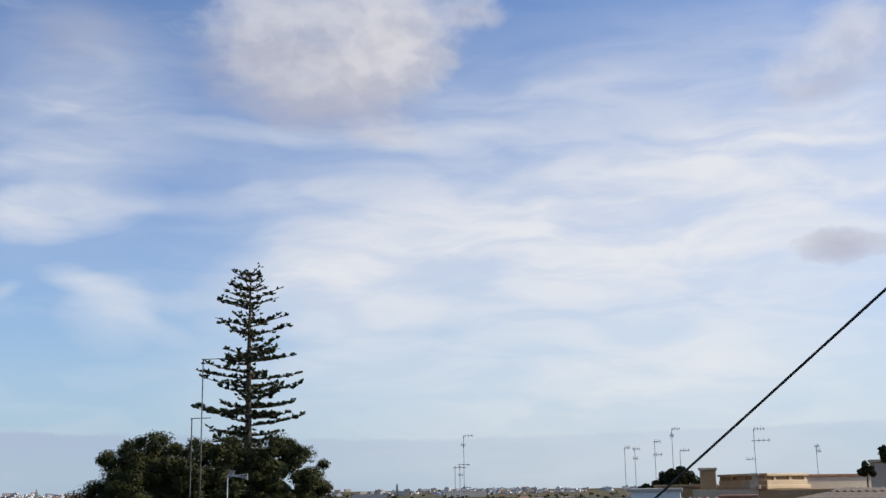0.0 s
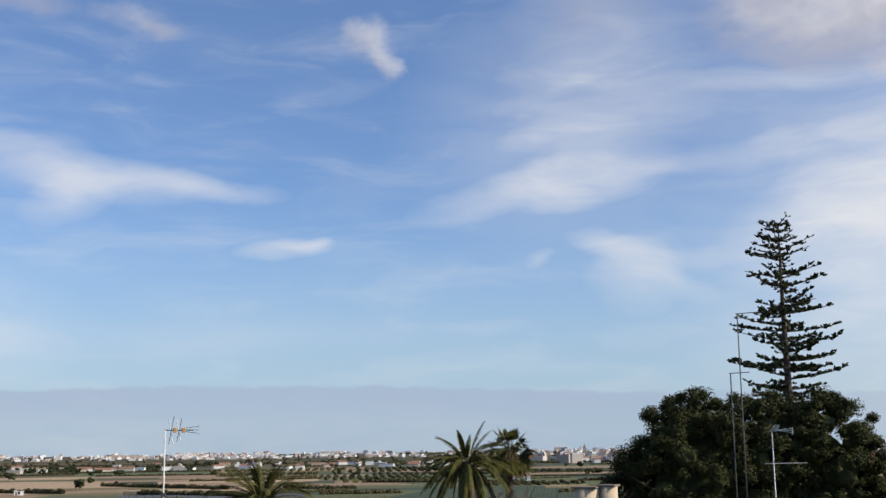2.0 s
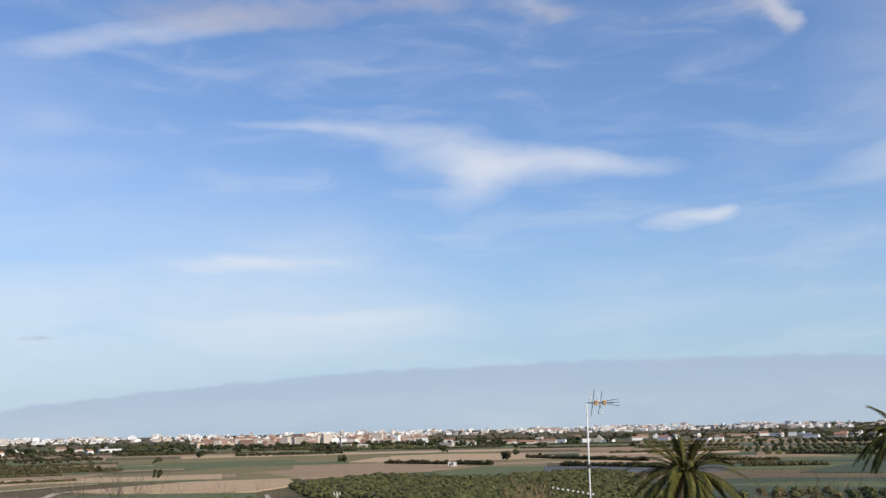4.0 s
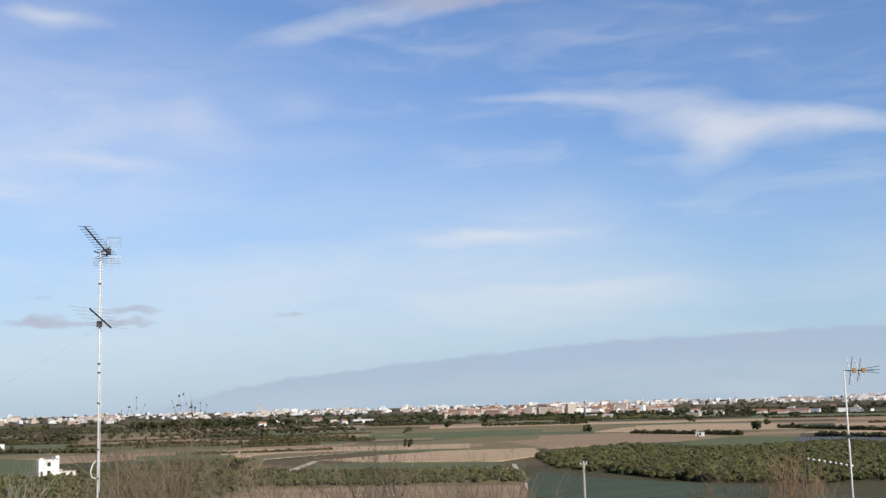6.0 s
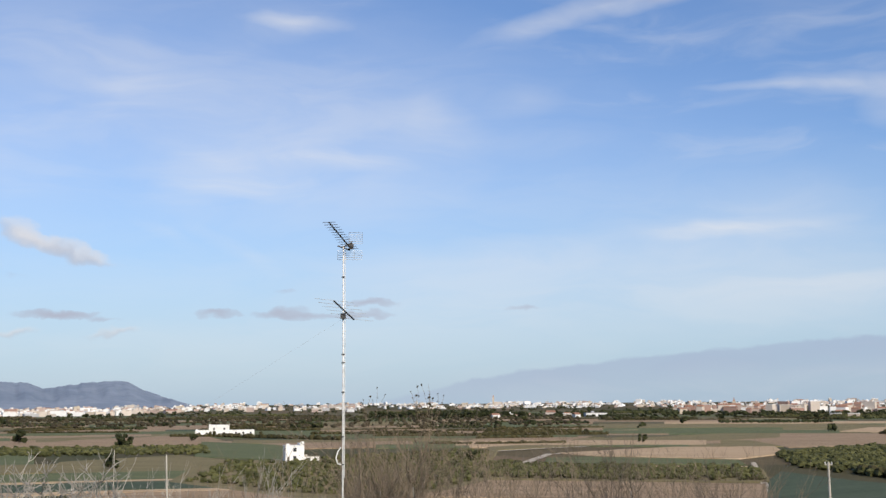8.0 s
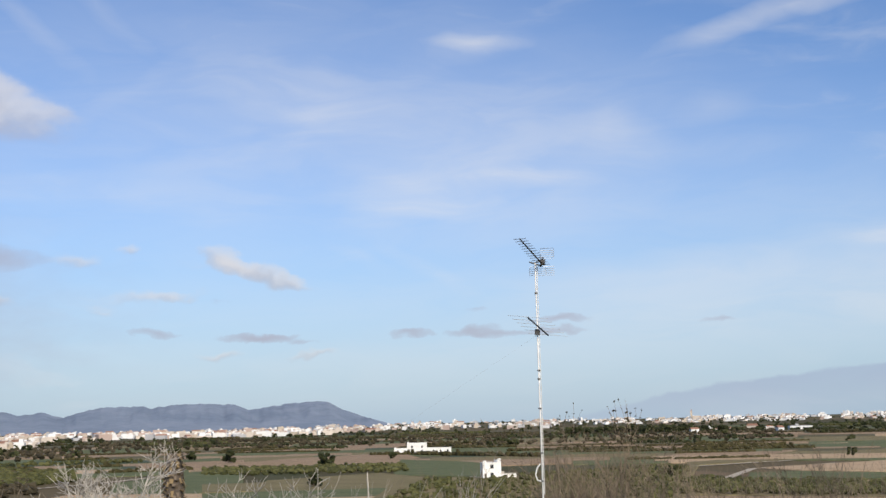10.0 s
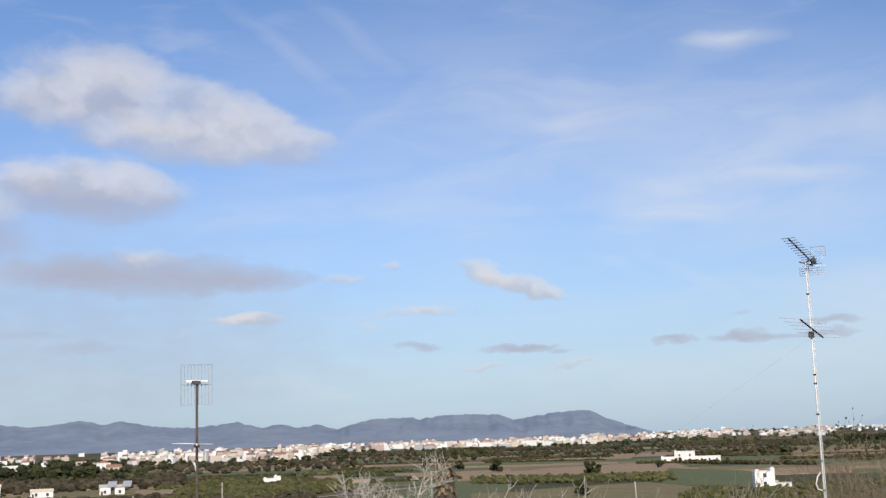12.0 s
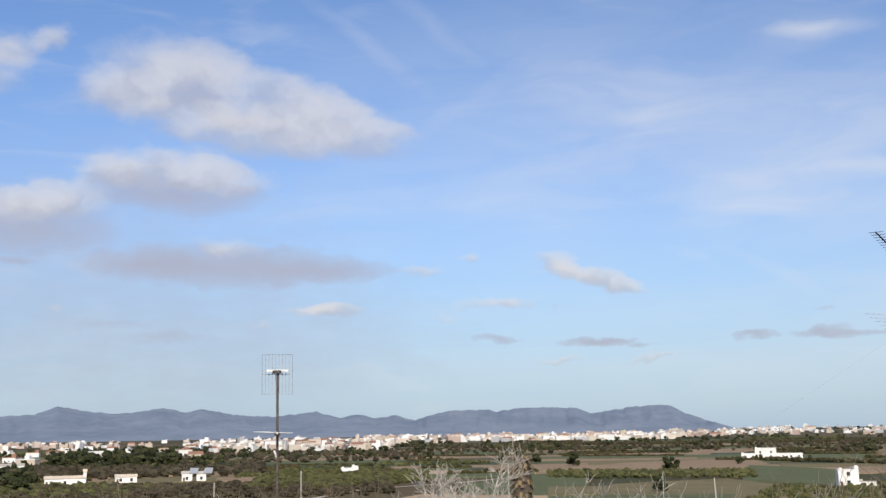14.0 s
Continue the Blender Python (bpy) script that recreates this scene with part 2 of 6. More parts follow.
CIRRUS += [  # streaks of the veil
    (6.2, 16.94, 9.62, 0.66, -4, 1.08), (-1.9, 17.19, 5.43, 0.66, 6, 0.84), (2.2, 16.83, 2.33, 0.81, 0, 0.6), (-6.5, 19.08, 8.48, 1.11, 10, 0.6), (19.1, 13.69, 2.41, 0.59, 8, 0.84), (19.7, 15.09, 3.09, 0.52, 0, 0.6), (14.7, 13.41, 4.32, 0.52, 4, 0.6), (19.5, 11.97, 2.04, 0.81, 0, 0.72), (17.1, 9.45, 1.73, 1.11, -35, 0.48), (14.4, 7.93, 3.18, 0.74, -20, 0.6), (16.8, 20.01, 5.80, 3.32, -10, 0.54), (12.4, 9.05, 3.25, 0.59, 5, 0.48),
]
CIRRUS += [  # pale low sheets
    (52.0, 5.05, 11.52, 2.21, -4, 0.54), (38.6, 5.04, 7.46, 1.48, 0, 0.27), (55.1, 8.14, 6.79, 0.59, -3, 0.54), (53.7, 8.98, 7.62, 2.21, 0, 0.36), (23.5, 5.91, 3.20, 0.37, 0, 0.27), (33.0, 5.78, 14.89, 1.48, 0, 0.27),
]
CIRRUS += [  # lilac veils
    (76.0, 12.67, 10.61, 4.80, -5, 0.54), (77.8, 11.03, 4.48, 1.33, -2, 0.54), (73.9, 11.81, 4.66, 0.66, -3, 0.54), (64.0, 14.49, 2.28, 0.89, 0, 0.27), (69.0, 14.73, 1.86, 1.48, 0, 0.27), (60.5, 18.89, 7.73, 0.81, 12, 0.9), (56.5, 19.30, 4.63, 0.59, 8, 0.72), (63.4, 18.25, 2.69, 0.81, 20, 0.45), (76.1, 18.34, 2.49, 0.59, -6, 0.54), (69.6, 13.65, 3.34, 1.48, 0, 0.27),
]
CIRRUS += [  # long soft sheets
    (56.4, 5.80, 15.64, 2.58, 2, 0.77), (54.9, 8.18, 7.10, 0.52, 2, 0.66), (65.8, 6.83, 12.29, 1.33, 4, 0.55), (48.2, 5.49, 6.45, 1.33, -6, 0.66), (69.3, 4.41, 9.48, 2.21, 0, 0.44), (53.7, 3.24, 12.12, 1.33, 0, 0.33),
]
CIRRUS += [  # wisps over the mast
    (79.9, 10.38, 3.28, 0.89, 4, 0.75), (73.9, 11.73, 4.52, 0.74, 4, 0.7), (79.7, 11.88, 4.40, 0.74, -10, 0.4), (69.1, 12.71, 3.43, 2.21, 0, 0.35), (65.2, 12.52, 4.17, 0.96, 0, 0.3), (84.6, 15.75, 7.13, 1.84, -14, 0.4), (75.9, 18.35, 3.04, 0.52, -4, 0.55), (55.7, 8.00, 3.93, 0.52, 3, 0.45),
]
CIRRUS += [  # crossing streaks
    (98.2, 18.88, 5.03, 0.59, -38, 0.26), (94.8, 19.80, 4.67, 0.59, -35, 0.22), (78.9, 7.51, 3.14, 0.66, -28, 0.3), (88.1, 14.21, 7.18, 4.43, 15, 0.26), (93.1, 15.73, 4.61, 0.66, 35, 0.19), (82.0, 7.94, 2.16, 0.52, -28, 0.22), (75.8, 18.32, 3.14, 1.03, 4, 0.38), (92.6, 10.78, 9.09, 1.18, -3, 0.26), (83.9, 14.81, 2.23, 2.95, 0, 0.22), (99.4, 10.85, 6.41, 1.03, 0, 0.3),
]
GREY += [(114.0, 7.0, 26.0, 11.0, 0, 0.42), (104.0, 4.0, 20.0, 5.0, 0, 0.2)]  # dull air over the hills
CIRRUS += [  # the widest, faintest sheets
    (94.0, 12.0, 34.0, 12.0, 0, 0.42), (80.0, 15.0, 22.0, 9.0, -4, 0.4), (64.0, 10.0, 20.0, 9.0, 0, 0.35), (-9.0, 11.0, 28.0, 14.0, 4, 1.5), (-14.0, 14.0, 24.0, 9.0, 8, 1.4),
    (12.0, 17.0, 16.0, 9.0, 0, 0.3), (21.0, 15.0, 8.0, 8.0, 0, 0.5), (78.0, 3.0, 28.0, 5.0, 0, 0.5), (-10.0, 4.5, 24.0, 6.0, 0, 1.1), (52.0, 8.0, 12.0, 5.0, 0, 0.3),
]
build_sky()


# ---- materials ----
def material(name):
    m = bpy.data.materials.new(name)
    m.use_nodes = True
    return m, m.node_tree, m.node_tree.nodes["Principled BSDF"]


def surface(name, dark, light, scale=1.0, rough=0.8, bump=0.3, metal=0.0, fine=12.0, vary=0.0, depth=0.02, stretch=(1, 1, 1)):
    """A surface mottled at two scales, with fine relief; vary: spread between objects or pieces."""
    m, t, p = material(name)
    co = vec_node(t, "MULTIPLY", t.nodes.new("ShaderNodeTexCoord").outputs["Object"], stretch)
    a = noise_node(t, co, scale, 5.0, 0.6)
    b = noise_node(t, co, scale * fine, 3.0, 0.6)
    f = math_node(t, "ADD", math_node(t, "MULTIPLY", a, 0.65), math_node(t, "MULTIPLY", b, 0.35))
    col = mix_node(t, smooth(t, f, 0.3, 0.7), dark, light)
    if vary:
        info = t.nodes.new("ShaderNodeObjectInfo").outputs["Random"]
        geo = t.nodes.new("ShaderNodeNewGeometry").outputs["Random Per Island"]
        k = math_node(t, "ADD", math_node(t, "MULTIPLY", info, 0.5), math_node(t, "MULTIPLY", geo, 0.5))
        hsv = t.nodes.new("ShaderNodeHueSaturation")
        socket(t, hsv, "Value", smooth(t, k, 0.0, 1.0, 1.0 - vary, 1.0 + vary))
        socket(t, hsv, "Color", col)
        col = hsv.outputs[0]
    socket(t, p, "Base Color", col)
    p.inputs["Roughness"].default_value, p.inputs["Metallic"].default_value = rough, metal
    if bump:
        n = t.nodes.new("ShaderNodeBump")
        n.inputs["Strength"].default_value, n.inputs["Distance"].default_value = bump, depth
        socket(t, n, "Height", f)
        socket(t, p, "Normal", n.outputs[0])
    return m


def leafy(name, dark, light, vary=0.35, rough=0.6):
    """Leaves: colour by piece, a little light passes through."""
    m, t, p = material(name)
    geo = t.nodes.new("ShaderNodeNewGeometry").outputs["Random Per Island"]
    co = t.nodes.new("ShaderNodeTexCoord").outputs["Object"]
    f = math_node(t, "ADD", math_node(t, "MULTIPLY", geo, 0.5), math_node(t, "MULTIPLY", noise_node(t, co, 0.6, 4.0), 0.5))
    col = mix_node(t, smooth(t, f, 0.2, 0.8), dark, light)
    socket(t, p, "Base Color", col)
    p.inputs["Roughness"].default_value = rough
    p.inputs["Specular IOR Level"].default_value = 0.06
    return m


def farmland(name):
    """The plain: tilled earth, stubble and weeds in long drifts."""
    m, t, p = material(name)
    co = t.nodes.new("ShaderNodeTexCoord").outputs["Object"]
    turn = t.nodes.new("ShaderNodeMapping")
    turn.inputs[2].default_value, turn.inputs[3].default_value = (0, 0, radians(35)), (0.0022, 0.011, 0)
    socket(t, turn, 0, co)
    vor = t.nodes.new("ShaderNodeTexVoronoi")
    vor.inputs["Scale"].default_value = 1.0
    socket(t, vor, "Vector", turn.outputs[0])
    sep = t.nodes.new("ShaderNodeSeparateColor")
    socket(t, sep, 0, vor.outputs["Color"])
    plot = ramp_node(t, sep.outputs[0], [(0.0, (0.065, 0.058, 0.024)), (0.22, (0.12, 0.09, 0.045)), (0.42, (0.075, 0.07, 0.03)), (0.58, (0.17, 0.12, 0.07)), (0.72, (0.055, 0.062, 0.024)), (0.86, (0.13, 0.095, 0.05)), (0.95, (0.075, 0.078, 0.03))])
    plot.node.color_ramp.interpolation = "CONSTANT"
    n = noise_node(t, co, 0.05, 6.0, 0.65)
    col = mix_node(t, smooth(t, n, 0.3, 0.75, 0.0, 0.7), plot, (0.085, 0.07, 0.034))
    fine = noise_node(t, co, 0.7, 4.0, 0.7)
    col = mix_node(t, 0.6, col, mix_node(t, smooth(t, fine, 0.3, 0.7), (0.62,) * 3, (1.15,) * 3), "MULTIPLY")
    socket(t, p, "Base Color", col)
    p.inputs["Roughness"].default_value = 0.95
    p.inputs["Specular IOR Level"].default_value = 0.18
    return m


def tilled(name, dark, light, angle=0.0, row=3.0, strength=0.5):
    """A worked field with rows of the given spacing."""
    m, t, p = material(name)
    co = t.nodes.new("ShaderNodeTexCoord").outputs["Object"]
    turn = t.nodes.new("ShaderNodeMapping")
    turn.inputs[2].default_value = (0, 0, radians(angle))
    socket(t, turn, 0, co)
    wave = t.nodes.new("ShaderNodeTexWave")
    wave.inputs["Scale"].default_value, wave.inputs["Distortion"].default_value = 0.314 / row, 1.5
    socket(t, wave, "Vector", turn.outputs[0])
    n = noise_node(t, vec_node(t, "MULTIPLY", turn.outputs[0], (0.4, 0.05, 1)), 0.5, 5.0, 0.65)
    g = noise_node(t, co, 0.9, 4.0, 0.7)
    f = math_node(t, "ADD", math_node(t, "MULTIPLY", n, 0.6), math_node(t, "MULTIPLY", g, 0.4))
    f = math_node(t, "ADD", f, math_node(t, "MULTIPLY", math_node(t, "SUBTRACT", wave.outputs["Fac"], 0.5), strength * 0.4))
    col = mix_node(t, smooth(t, f, 0.33, 0.67), dark, light)
    socket(t, p, "Base Color", col)
    p.inputs["Roughness"].default_value = 0.95
    p.inputs["Specular IOR Level"].default_value = 0.18
    return m


PLAIN = farmland("plain_soil")
EARTH = tilled("bare_earth", (0.19, 0.13, 0.078), (0.34, 0.245, 0.155), 30, 4.0)
PALE_EARTH = tilled("pale_earth", (0.31, 0.215, 0.125), (0.47, 0.35, 0.225), 30, 5.0)
CROP = tilled("green_crop", (0.068, 0.086, 0.038), (0.135, 0.146, 0.068), 30, 2.0)
DEEP_CROP = tilled("deep_green_crop", (0.04, 0.058, 0.034), (0.07, 0.09, 0.055), -20, 2.0)
WEEDS = tilled("weedy_fallow", (0.115, 0.098, 0.047), (0.22, 0.18, 0.09), 30, 3.0)
OLIVE = tilled("olive_scrubland", (0.06, 0.055, 0.028), (0.13, 0.112, 0.06), 30, 6.0)
PLASTIC = tilled("dark_mulched_soil", (0.06, 0.065, 0.075), (0.12, 0.125, 0.14), -40, 2.0)
TRACK = surface("dust_track", (0.32, 0.27, 0.20), (0.46, 0.40, 0.32), 0.3, 0.95, 0.1)
ORANGE_LEAF = leafy("orange_tree_leaves", (0.044, 0.047, 0.019), (0.10, 0.10, 0.040))
HEDGE_LEAF = leafy("hedge_leaves", (0.034, 0.031, 0.014), (0.075, 0.066, 0.03))
DARK_LEAF = leafy("dark_tree_leaves", (0.018, 0.022, 0.010), (0.055, 0.06, 0.026))
OAK_LEAF = leafy("evergreen_leaves", (0.026, 0.031, 0.012), (0.068, 0.072, 0.027))
PINE_LEAF = leafy("araucaria_scales", (0.014, 0.021, 0.010), (0.05, 0.058, 0.024))
PALM_LEAF = leafy("palm_leaflets", (0.03, 0.036, 0.010), (0.125, 0.115, 0.032))
SCRUB_LEAF = leafy("dry_scrub", (0.034, 0.029, 0.018), (0.08, 0.067, 0.043))
PALM_DRY = leafy("dry_palm_leaflets", (0.13, 0.095, 0.05), (0.26, 0.19, 0.10))
BARK = surface("bark", (0.05, 0.038, 0.028), (0.12, 0.095, 0.07), 3.0, 0.9, 0.6)
PALE_BARK = surface("pale_bark", (0.22, 0.20, 0.17), (0.42, 0.39, 0.34), 3.0, 0.9, 0.4)
TWIG = surface("brown_twigs", (0.105, 0.08, 0.055), (0.21, 0.165, 0.115), 3.0, 0.9, 0.3)
RUSSET = surface("russet_twigs", (0.16, 0.10, 0.055), (0.30, 0.20, 0.12), 3.0, 0.9, 0.3)
STEEL = surface("galvanised_steel", (0.30, 0.31, 0.32), (0.55, 0.56, 0.57), 6.0, 0.45, 0.1, 0.6)
WHITE_PIPE = surface("pale_painted_pipe", (0.55, 0.54, 0.51), (0.78, 0.77, 0.74), 5.0, 0.5, 0.1)
DARK_STEEL = surface("weathered_dark_steel", (0.03, 0.03, 0.032), (0.09, 0.085, 0.08), 6.0, 0.6, 0.1, 0.3)
ROOF_STEEL = surface("dull_grey_steel", (0.16, 0.16, 0.17), (0.30, 0.30, 0.31), 6.0, 0.6, 0.0)
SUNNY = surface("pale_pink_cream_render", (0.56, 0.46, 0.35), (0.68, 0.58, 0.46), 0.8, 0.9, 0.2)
RUST = surface("rusted_steel", (0.05, 0.038, 0.03), (0.13, 0.10, 0.08), 8.0, 0.8, 0.2, 0.3)
PALE_ALLOY = surface("dull_pale_alloy", (0.20, 0.21, 0.22), (0.32, 0.33, 0.34), 8.0, 0.6, 0.0)
ORANGE_PLASTIC = surface("faded_orange_plastic", (0.42, 0.24, 0.11), (0.55, 0.34, 0.17), 8.0, 0.5, 0.05)
RUBBER = surface("black_cable_sheath", (0.012, 0.012, 0.013), (0.03, 0.03, 0.032), 20.0, 0.6, 0.0)
OCHRE = surface("ochre_render", (0.30, 0.19, 0.095), (0.44, 0.30, 0.16), 0.8, 0.9, 0.2, vary=0.05)
CREAM = surface("cream_render", (0.46, 0.36, 0.24), (0.58, 0.47, 0.33), 0.8, 0.9, 0.2, vary=0.05)
WHITEWASH = surface("whitewashed_wall", (0.66, 0.65, 0.62), (0.82, 0.81, 0.78), 0.5, 0.9, 0.2, vary=0.06)
CONCRETE = surface("weathered_concrete", (0.36, 0.33, 0.28), (0.52, 0.48, 0.41), 1.2, 0.9, 0.3)
TILE = surface("clay_roof_tiles", (0.20, 0.10, 0.065), (0.36, 0.20, 0.13), 2.0, 0.9, 0.3, vary=0.15)
GREY_TILE = surface("old_roof_tiles", (0.12, 0.095, 0.075), (0.22, 0.18, 0.14), 1.5, 0.9, 0.5, vary=0.1)
GLASS_DARK = surface("dark_window", (0.02, 0.022, 0.025), (0.05, 0.055, 0.06), 3.0, 0.25, 0.0)
PANEL_BLUE = surface("solar_panel", (0.22, 0.24, 0.28), (0.34, 0.36, 0.40), 2.0, 0.3, 0.0)
# the blue-grey haze of distance is put into the hillside colour itself
HAZY_ROCK = surface("far_hillside_haze_tinted", (0.125, 0.166, 0.228), (0.205, 0.245, 0.308), 0.0045, 1.0, 0.28, fine=5.0, depth=30.0, stretch=(1, 1, 2.5))
TOWN = [surface("far_wall_" + n, tuple(0.86 * q for q in c), c, 0.12, 0.9, 0.0, vary=0.10) for n, c in
        (("white", (0.74, 0.735, 0.72)), ("cream", (0.57, 0.50, 0.43)), ("pink", (0.45, 0.35, 0.30)), ("sand", (0.48, 0.41, 0.33)), ("brick", (0.32, 0.21, 0.17)), ("grey", (0.40, 0.40, 0.41)))]
RED_SHED = surface("red_sheet_wall", (0.30, 0.05, 0.05), (0.42, 0.09, 0.08), 0.2, 0.7, 0.0)


# ---- building blocks ----
class Shape:
    """Collects vertices and faces for one mesh."""

    def __init__(self):
        self.v, self.f, self.m = [], [], Matrix()

    def add(self, verts, faces):
        n = len(self.v)
        self.v += [tuple(self.m @ Vector(q)) for q in verts]
        self.f += [tuple(n + i for i in q) for q in faces]
        return self

    def box(self, x0, y0, z0, x1, y1, z1, bevel=0.0):
        b = min(bevel, (x1 - x0) / 3, (y1 - y0) / 3)
        if b <= 0:
            vs = [(x, y, z) for z in (z0, z1) for x, y in ((x0, y0), (x1, y0), (x1, y1), (x0, y1))]
            return self.add(vs, [(3, 2, 1, 0), (4, 5, 6, 7), (0, 1, 5, 4), (1, 2, 6, 5), (2, 3, 7, 6), (3, 0, 4, 7)])
        ring = [(x0 + b, y0), (x1 - b, y0), (x1, y0 + b), (x1, y1 - b), (x1 - b, y1), (x0 + b, y1), (x0, y1 - b), (x0, y0 + b)]
        cx, cy = (x0 + x1) / 2, (y0 + y1) / 2
        inner = [(cx + (x - cx) * (1 - 2 * b / (x1 - x0)), cy + (y - cy) * (1 - 2 * b / (y1 - y0))) for x, y in ring]
        vs = [(*q, z0) for q in ring] + [(*q, z1 - b) for q in ring] + [(*q, z1) for q in inner]
        fs = [tuple(range(7, -1, -1)), tuple(range(16, 24))]
        for k in (0, 8):
            fs += [(k + i, k + (i + 1) % 8, k + 8 + (i + 1) % 8, k + 8 + i) for i in range(8)]
        return self.add(vs, fs)

    def tube(self, pts, radii, sides=6, caps=True):
        pts = [Vector(p) for p in pts]
        if not hasattr(radii, "__len__"):
            radii = [radii] * len(pts)
        vs, ref = [], None
        for i, p in enumerate(pts):
            d = (pts[min(i + 1, len(pts) - 1)] - pts[max(i - 1, 0)]).normalized()
            if ref is None:
                ref = d.orthogonal().normalized()
            ref = (ref - d * ref.dot(d)).normalized()
            side = d.cross(ref)
            vs += [p + (ref * math.cos(2 * math.pi * k / sides) + side * math.sin(2 * math.pi * k / sides)) * radii[i] for k in range(sides)]
        fs = [(i * sides + k, i * sides + (k + 1) % sides, (i + 1) * sides + (k + 1) % sides, (i + 1) * sides + k) for i in range(len(pts) - 1) for k in range(sides)]
        if caps:
            fs += [tuple(range(sides - 1, -1, -1)), tuple((len(pts) - 1) * sides + k for k in range(sides))]
        return self.add(vs, fs)

    def lump(self, c, r, rng, rough=0.25, rings=5, segs=8):
        """A knobbly rounded clump."""
        c, vs = Vector(c), []
        ph = [rng.uniform(0, 6.28) for _ in range(4)]
        for i in range(1, rings):
            a = math.pi * i / rings
            for k in range(segs):
                b = 2 * math.pi * k / segs
                s = 1 + rough * (0.6 * math.sin(3 * b + ph[0] + 2 * a) + 0.5 * math.sin(5 * a + ph[1] + b) + rng.uniform(-0.6, 0.6))
                vs.append(c + Vector((math.sin(a) * math.cos(b) * r[0] * s, math.sin(a) * math.sin(b) * r[1] * s, math.cos(a) * r[2] * s)))
        vs += [c + Vector((0, 0, r[2])), c - Vector((0, 0, r[2]))]
        n = (rings - 1) * segs
        fs = [(i * segs + k, (i + 1) * segs + k, (i + 1) * segs + (k + 1) % segs, i * segs + (k + 1) % segs) for i in range(rings - 2) for k in range(segs)]
        fs += [(n, k, (k + 1) % segs) for k in range(segs)] + [(n + 1, (rings - 2) * segs + (k + 1) % segs, (rings - 2) * segs + k) for k in range(segs)]
        return self.add(vs, fs)


def mesh_of(name, shape, mat, shade_smooth=False):
    me = bpy.data.meshes.new(name)
    me.from_pydata(shape.v, [], shape.f)
    me.materials.append(mat)
    if shade_smooth:
        me.polygons.foreach_set("use_smooth", [True] * len(me.polygons))
    me.update()
    return me


def thing(name, loc, label, category, group="", kind="", turn=0.0):
    ob = new(name)
    ob.empty_display_size = 0.2
    ob.matrix_world = Matrix.Translation(loc) @ Matrix.Rotation(radians(turn), 4, "Z")
    return tagged(ob, label, category, group, kind)


def part(name, shape, mat, parent, label="", shade_smooth=False):
    ob = new(name, shape if isinstance(shape, bpy.types.Mesh) else mesh_of(name, shape, mat, shade_smooth))
    ob.parent = parent
    return tagged(ob, label)


def single(name, shape, mat, label, category="", group="", kind="", loc=(0, 0, 0), shade_smooth=False):
    ob = new(name, mesh_of(name, shape, mat, shade_smooth))
    ob.location = loc
    return tagged(ob, label, category, group, kind)


def leaf_mesh(name, centres, size, mat, rng, out=None, long=1.6, bend=0.25):
    """Many small folded leaves at the given places, each turned its own way."""
    c = np.asarray(centres, dtype=float)
    n = len(c)
    d = rng.normal(size=(n, 3))
    if out is not None:
        d = d * 0.8 + np.asarray(out)
    d /= np.linalg.norm(d, axis=1)[:, None]
    a = np.cross(d, rng.normal(size=(n, 3)))
    a /= np.linalg.norm(a, axis=1)[:, None]
    b = np.cross(d, a)
    s = size * rng.uniform(0.6, 1.3, (n, 1))
    v = np.empty((n, 4, 3))
    v[:, 0], v[:, 2] = c - a * s * long / 2, c + a * s * long / 2
    v[:, 1], v[:, 3] = c + b * s / 2 + d * s * bend, c - b * s / 2 + d * s * bend
    me = bpy.data.meshes.new(name)
    me.vertices.add(4 * n)
    me.vertices.foreach_set("co", v.reshape(-1))
    me.loops.add(4 * n)
    me.loops.foreach_set("vertex_index", np.arange(4 * n, dtype=np.int32))
    me.polygons.add(n)
    me.polygons.foreach_set("loop_start", np.arange(0, 4 * n, 4, dtype=np.int32))
    me.materials.append(mat)
    me.update(calc_edges=True)
    return me


# ---- ground ----
def hill(d):
    """Height of the knoll on which the village stands, by distance from its top."""
    return 20.4 * max(0.0, 1 - d / 235.0) ** 1.6


def plain(d):
    """Height of the plain, which climbs gently towards the far towns."""
    return 14.0 * min(1.0, max(0.0, (d - 2500.0) / 2300.0)) ** 1.2


def ground_z(x, y):
    d = math.hypot(x, y)
    return hill(d) + plain(d)


def build_ground():
    s = Shape()
    radii = [0, 4, 8, 13, 19, 26, 35, 46, 60, 76, 95, 118, 145, 175, 205, 240, 320, 460, 700, 1100, 1700, 2500, 2800, 3200, 3700, 4250, 4800, 4990]
    segs = 96
    s.v = [(0, 0, hill(0))] + [tuple(at(360 * k / segs, r, hill(r) + plain(r))) for r in radii[1:] for k in range(segs)]
    s.f = [(0, 1 + k, 1 + (k + 1) % segs) for k in range(segs)]
    for i in range(len(radii) - 2):
        s.f += [(1 + i * segs + k, 1 + (i + 1) * segs + k, 1 + (i + 1) * segs + (k + 1) % segs, 1 + i * segs + (k + 1) % segs) for k in range(segs)]
    single("ground", s, PLAIN, "flat farmland with a low knoll, brown and olive plots", "ground", kind="structure", shade_smooth=True)


build_ground()


# ---- fields, tracks, orchards and hedges on the plain ----
LAYER = [0.04]


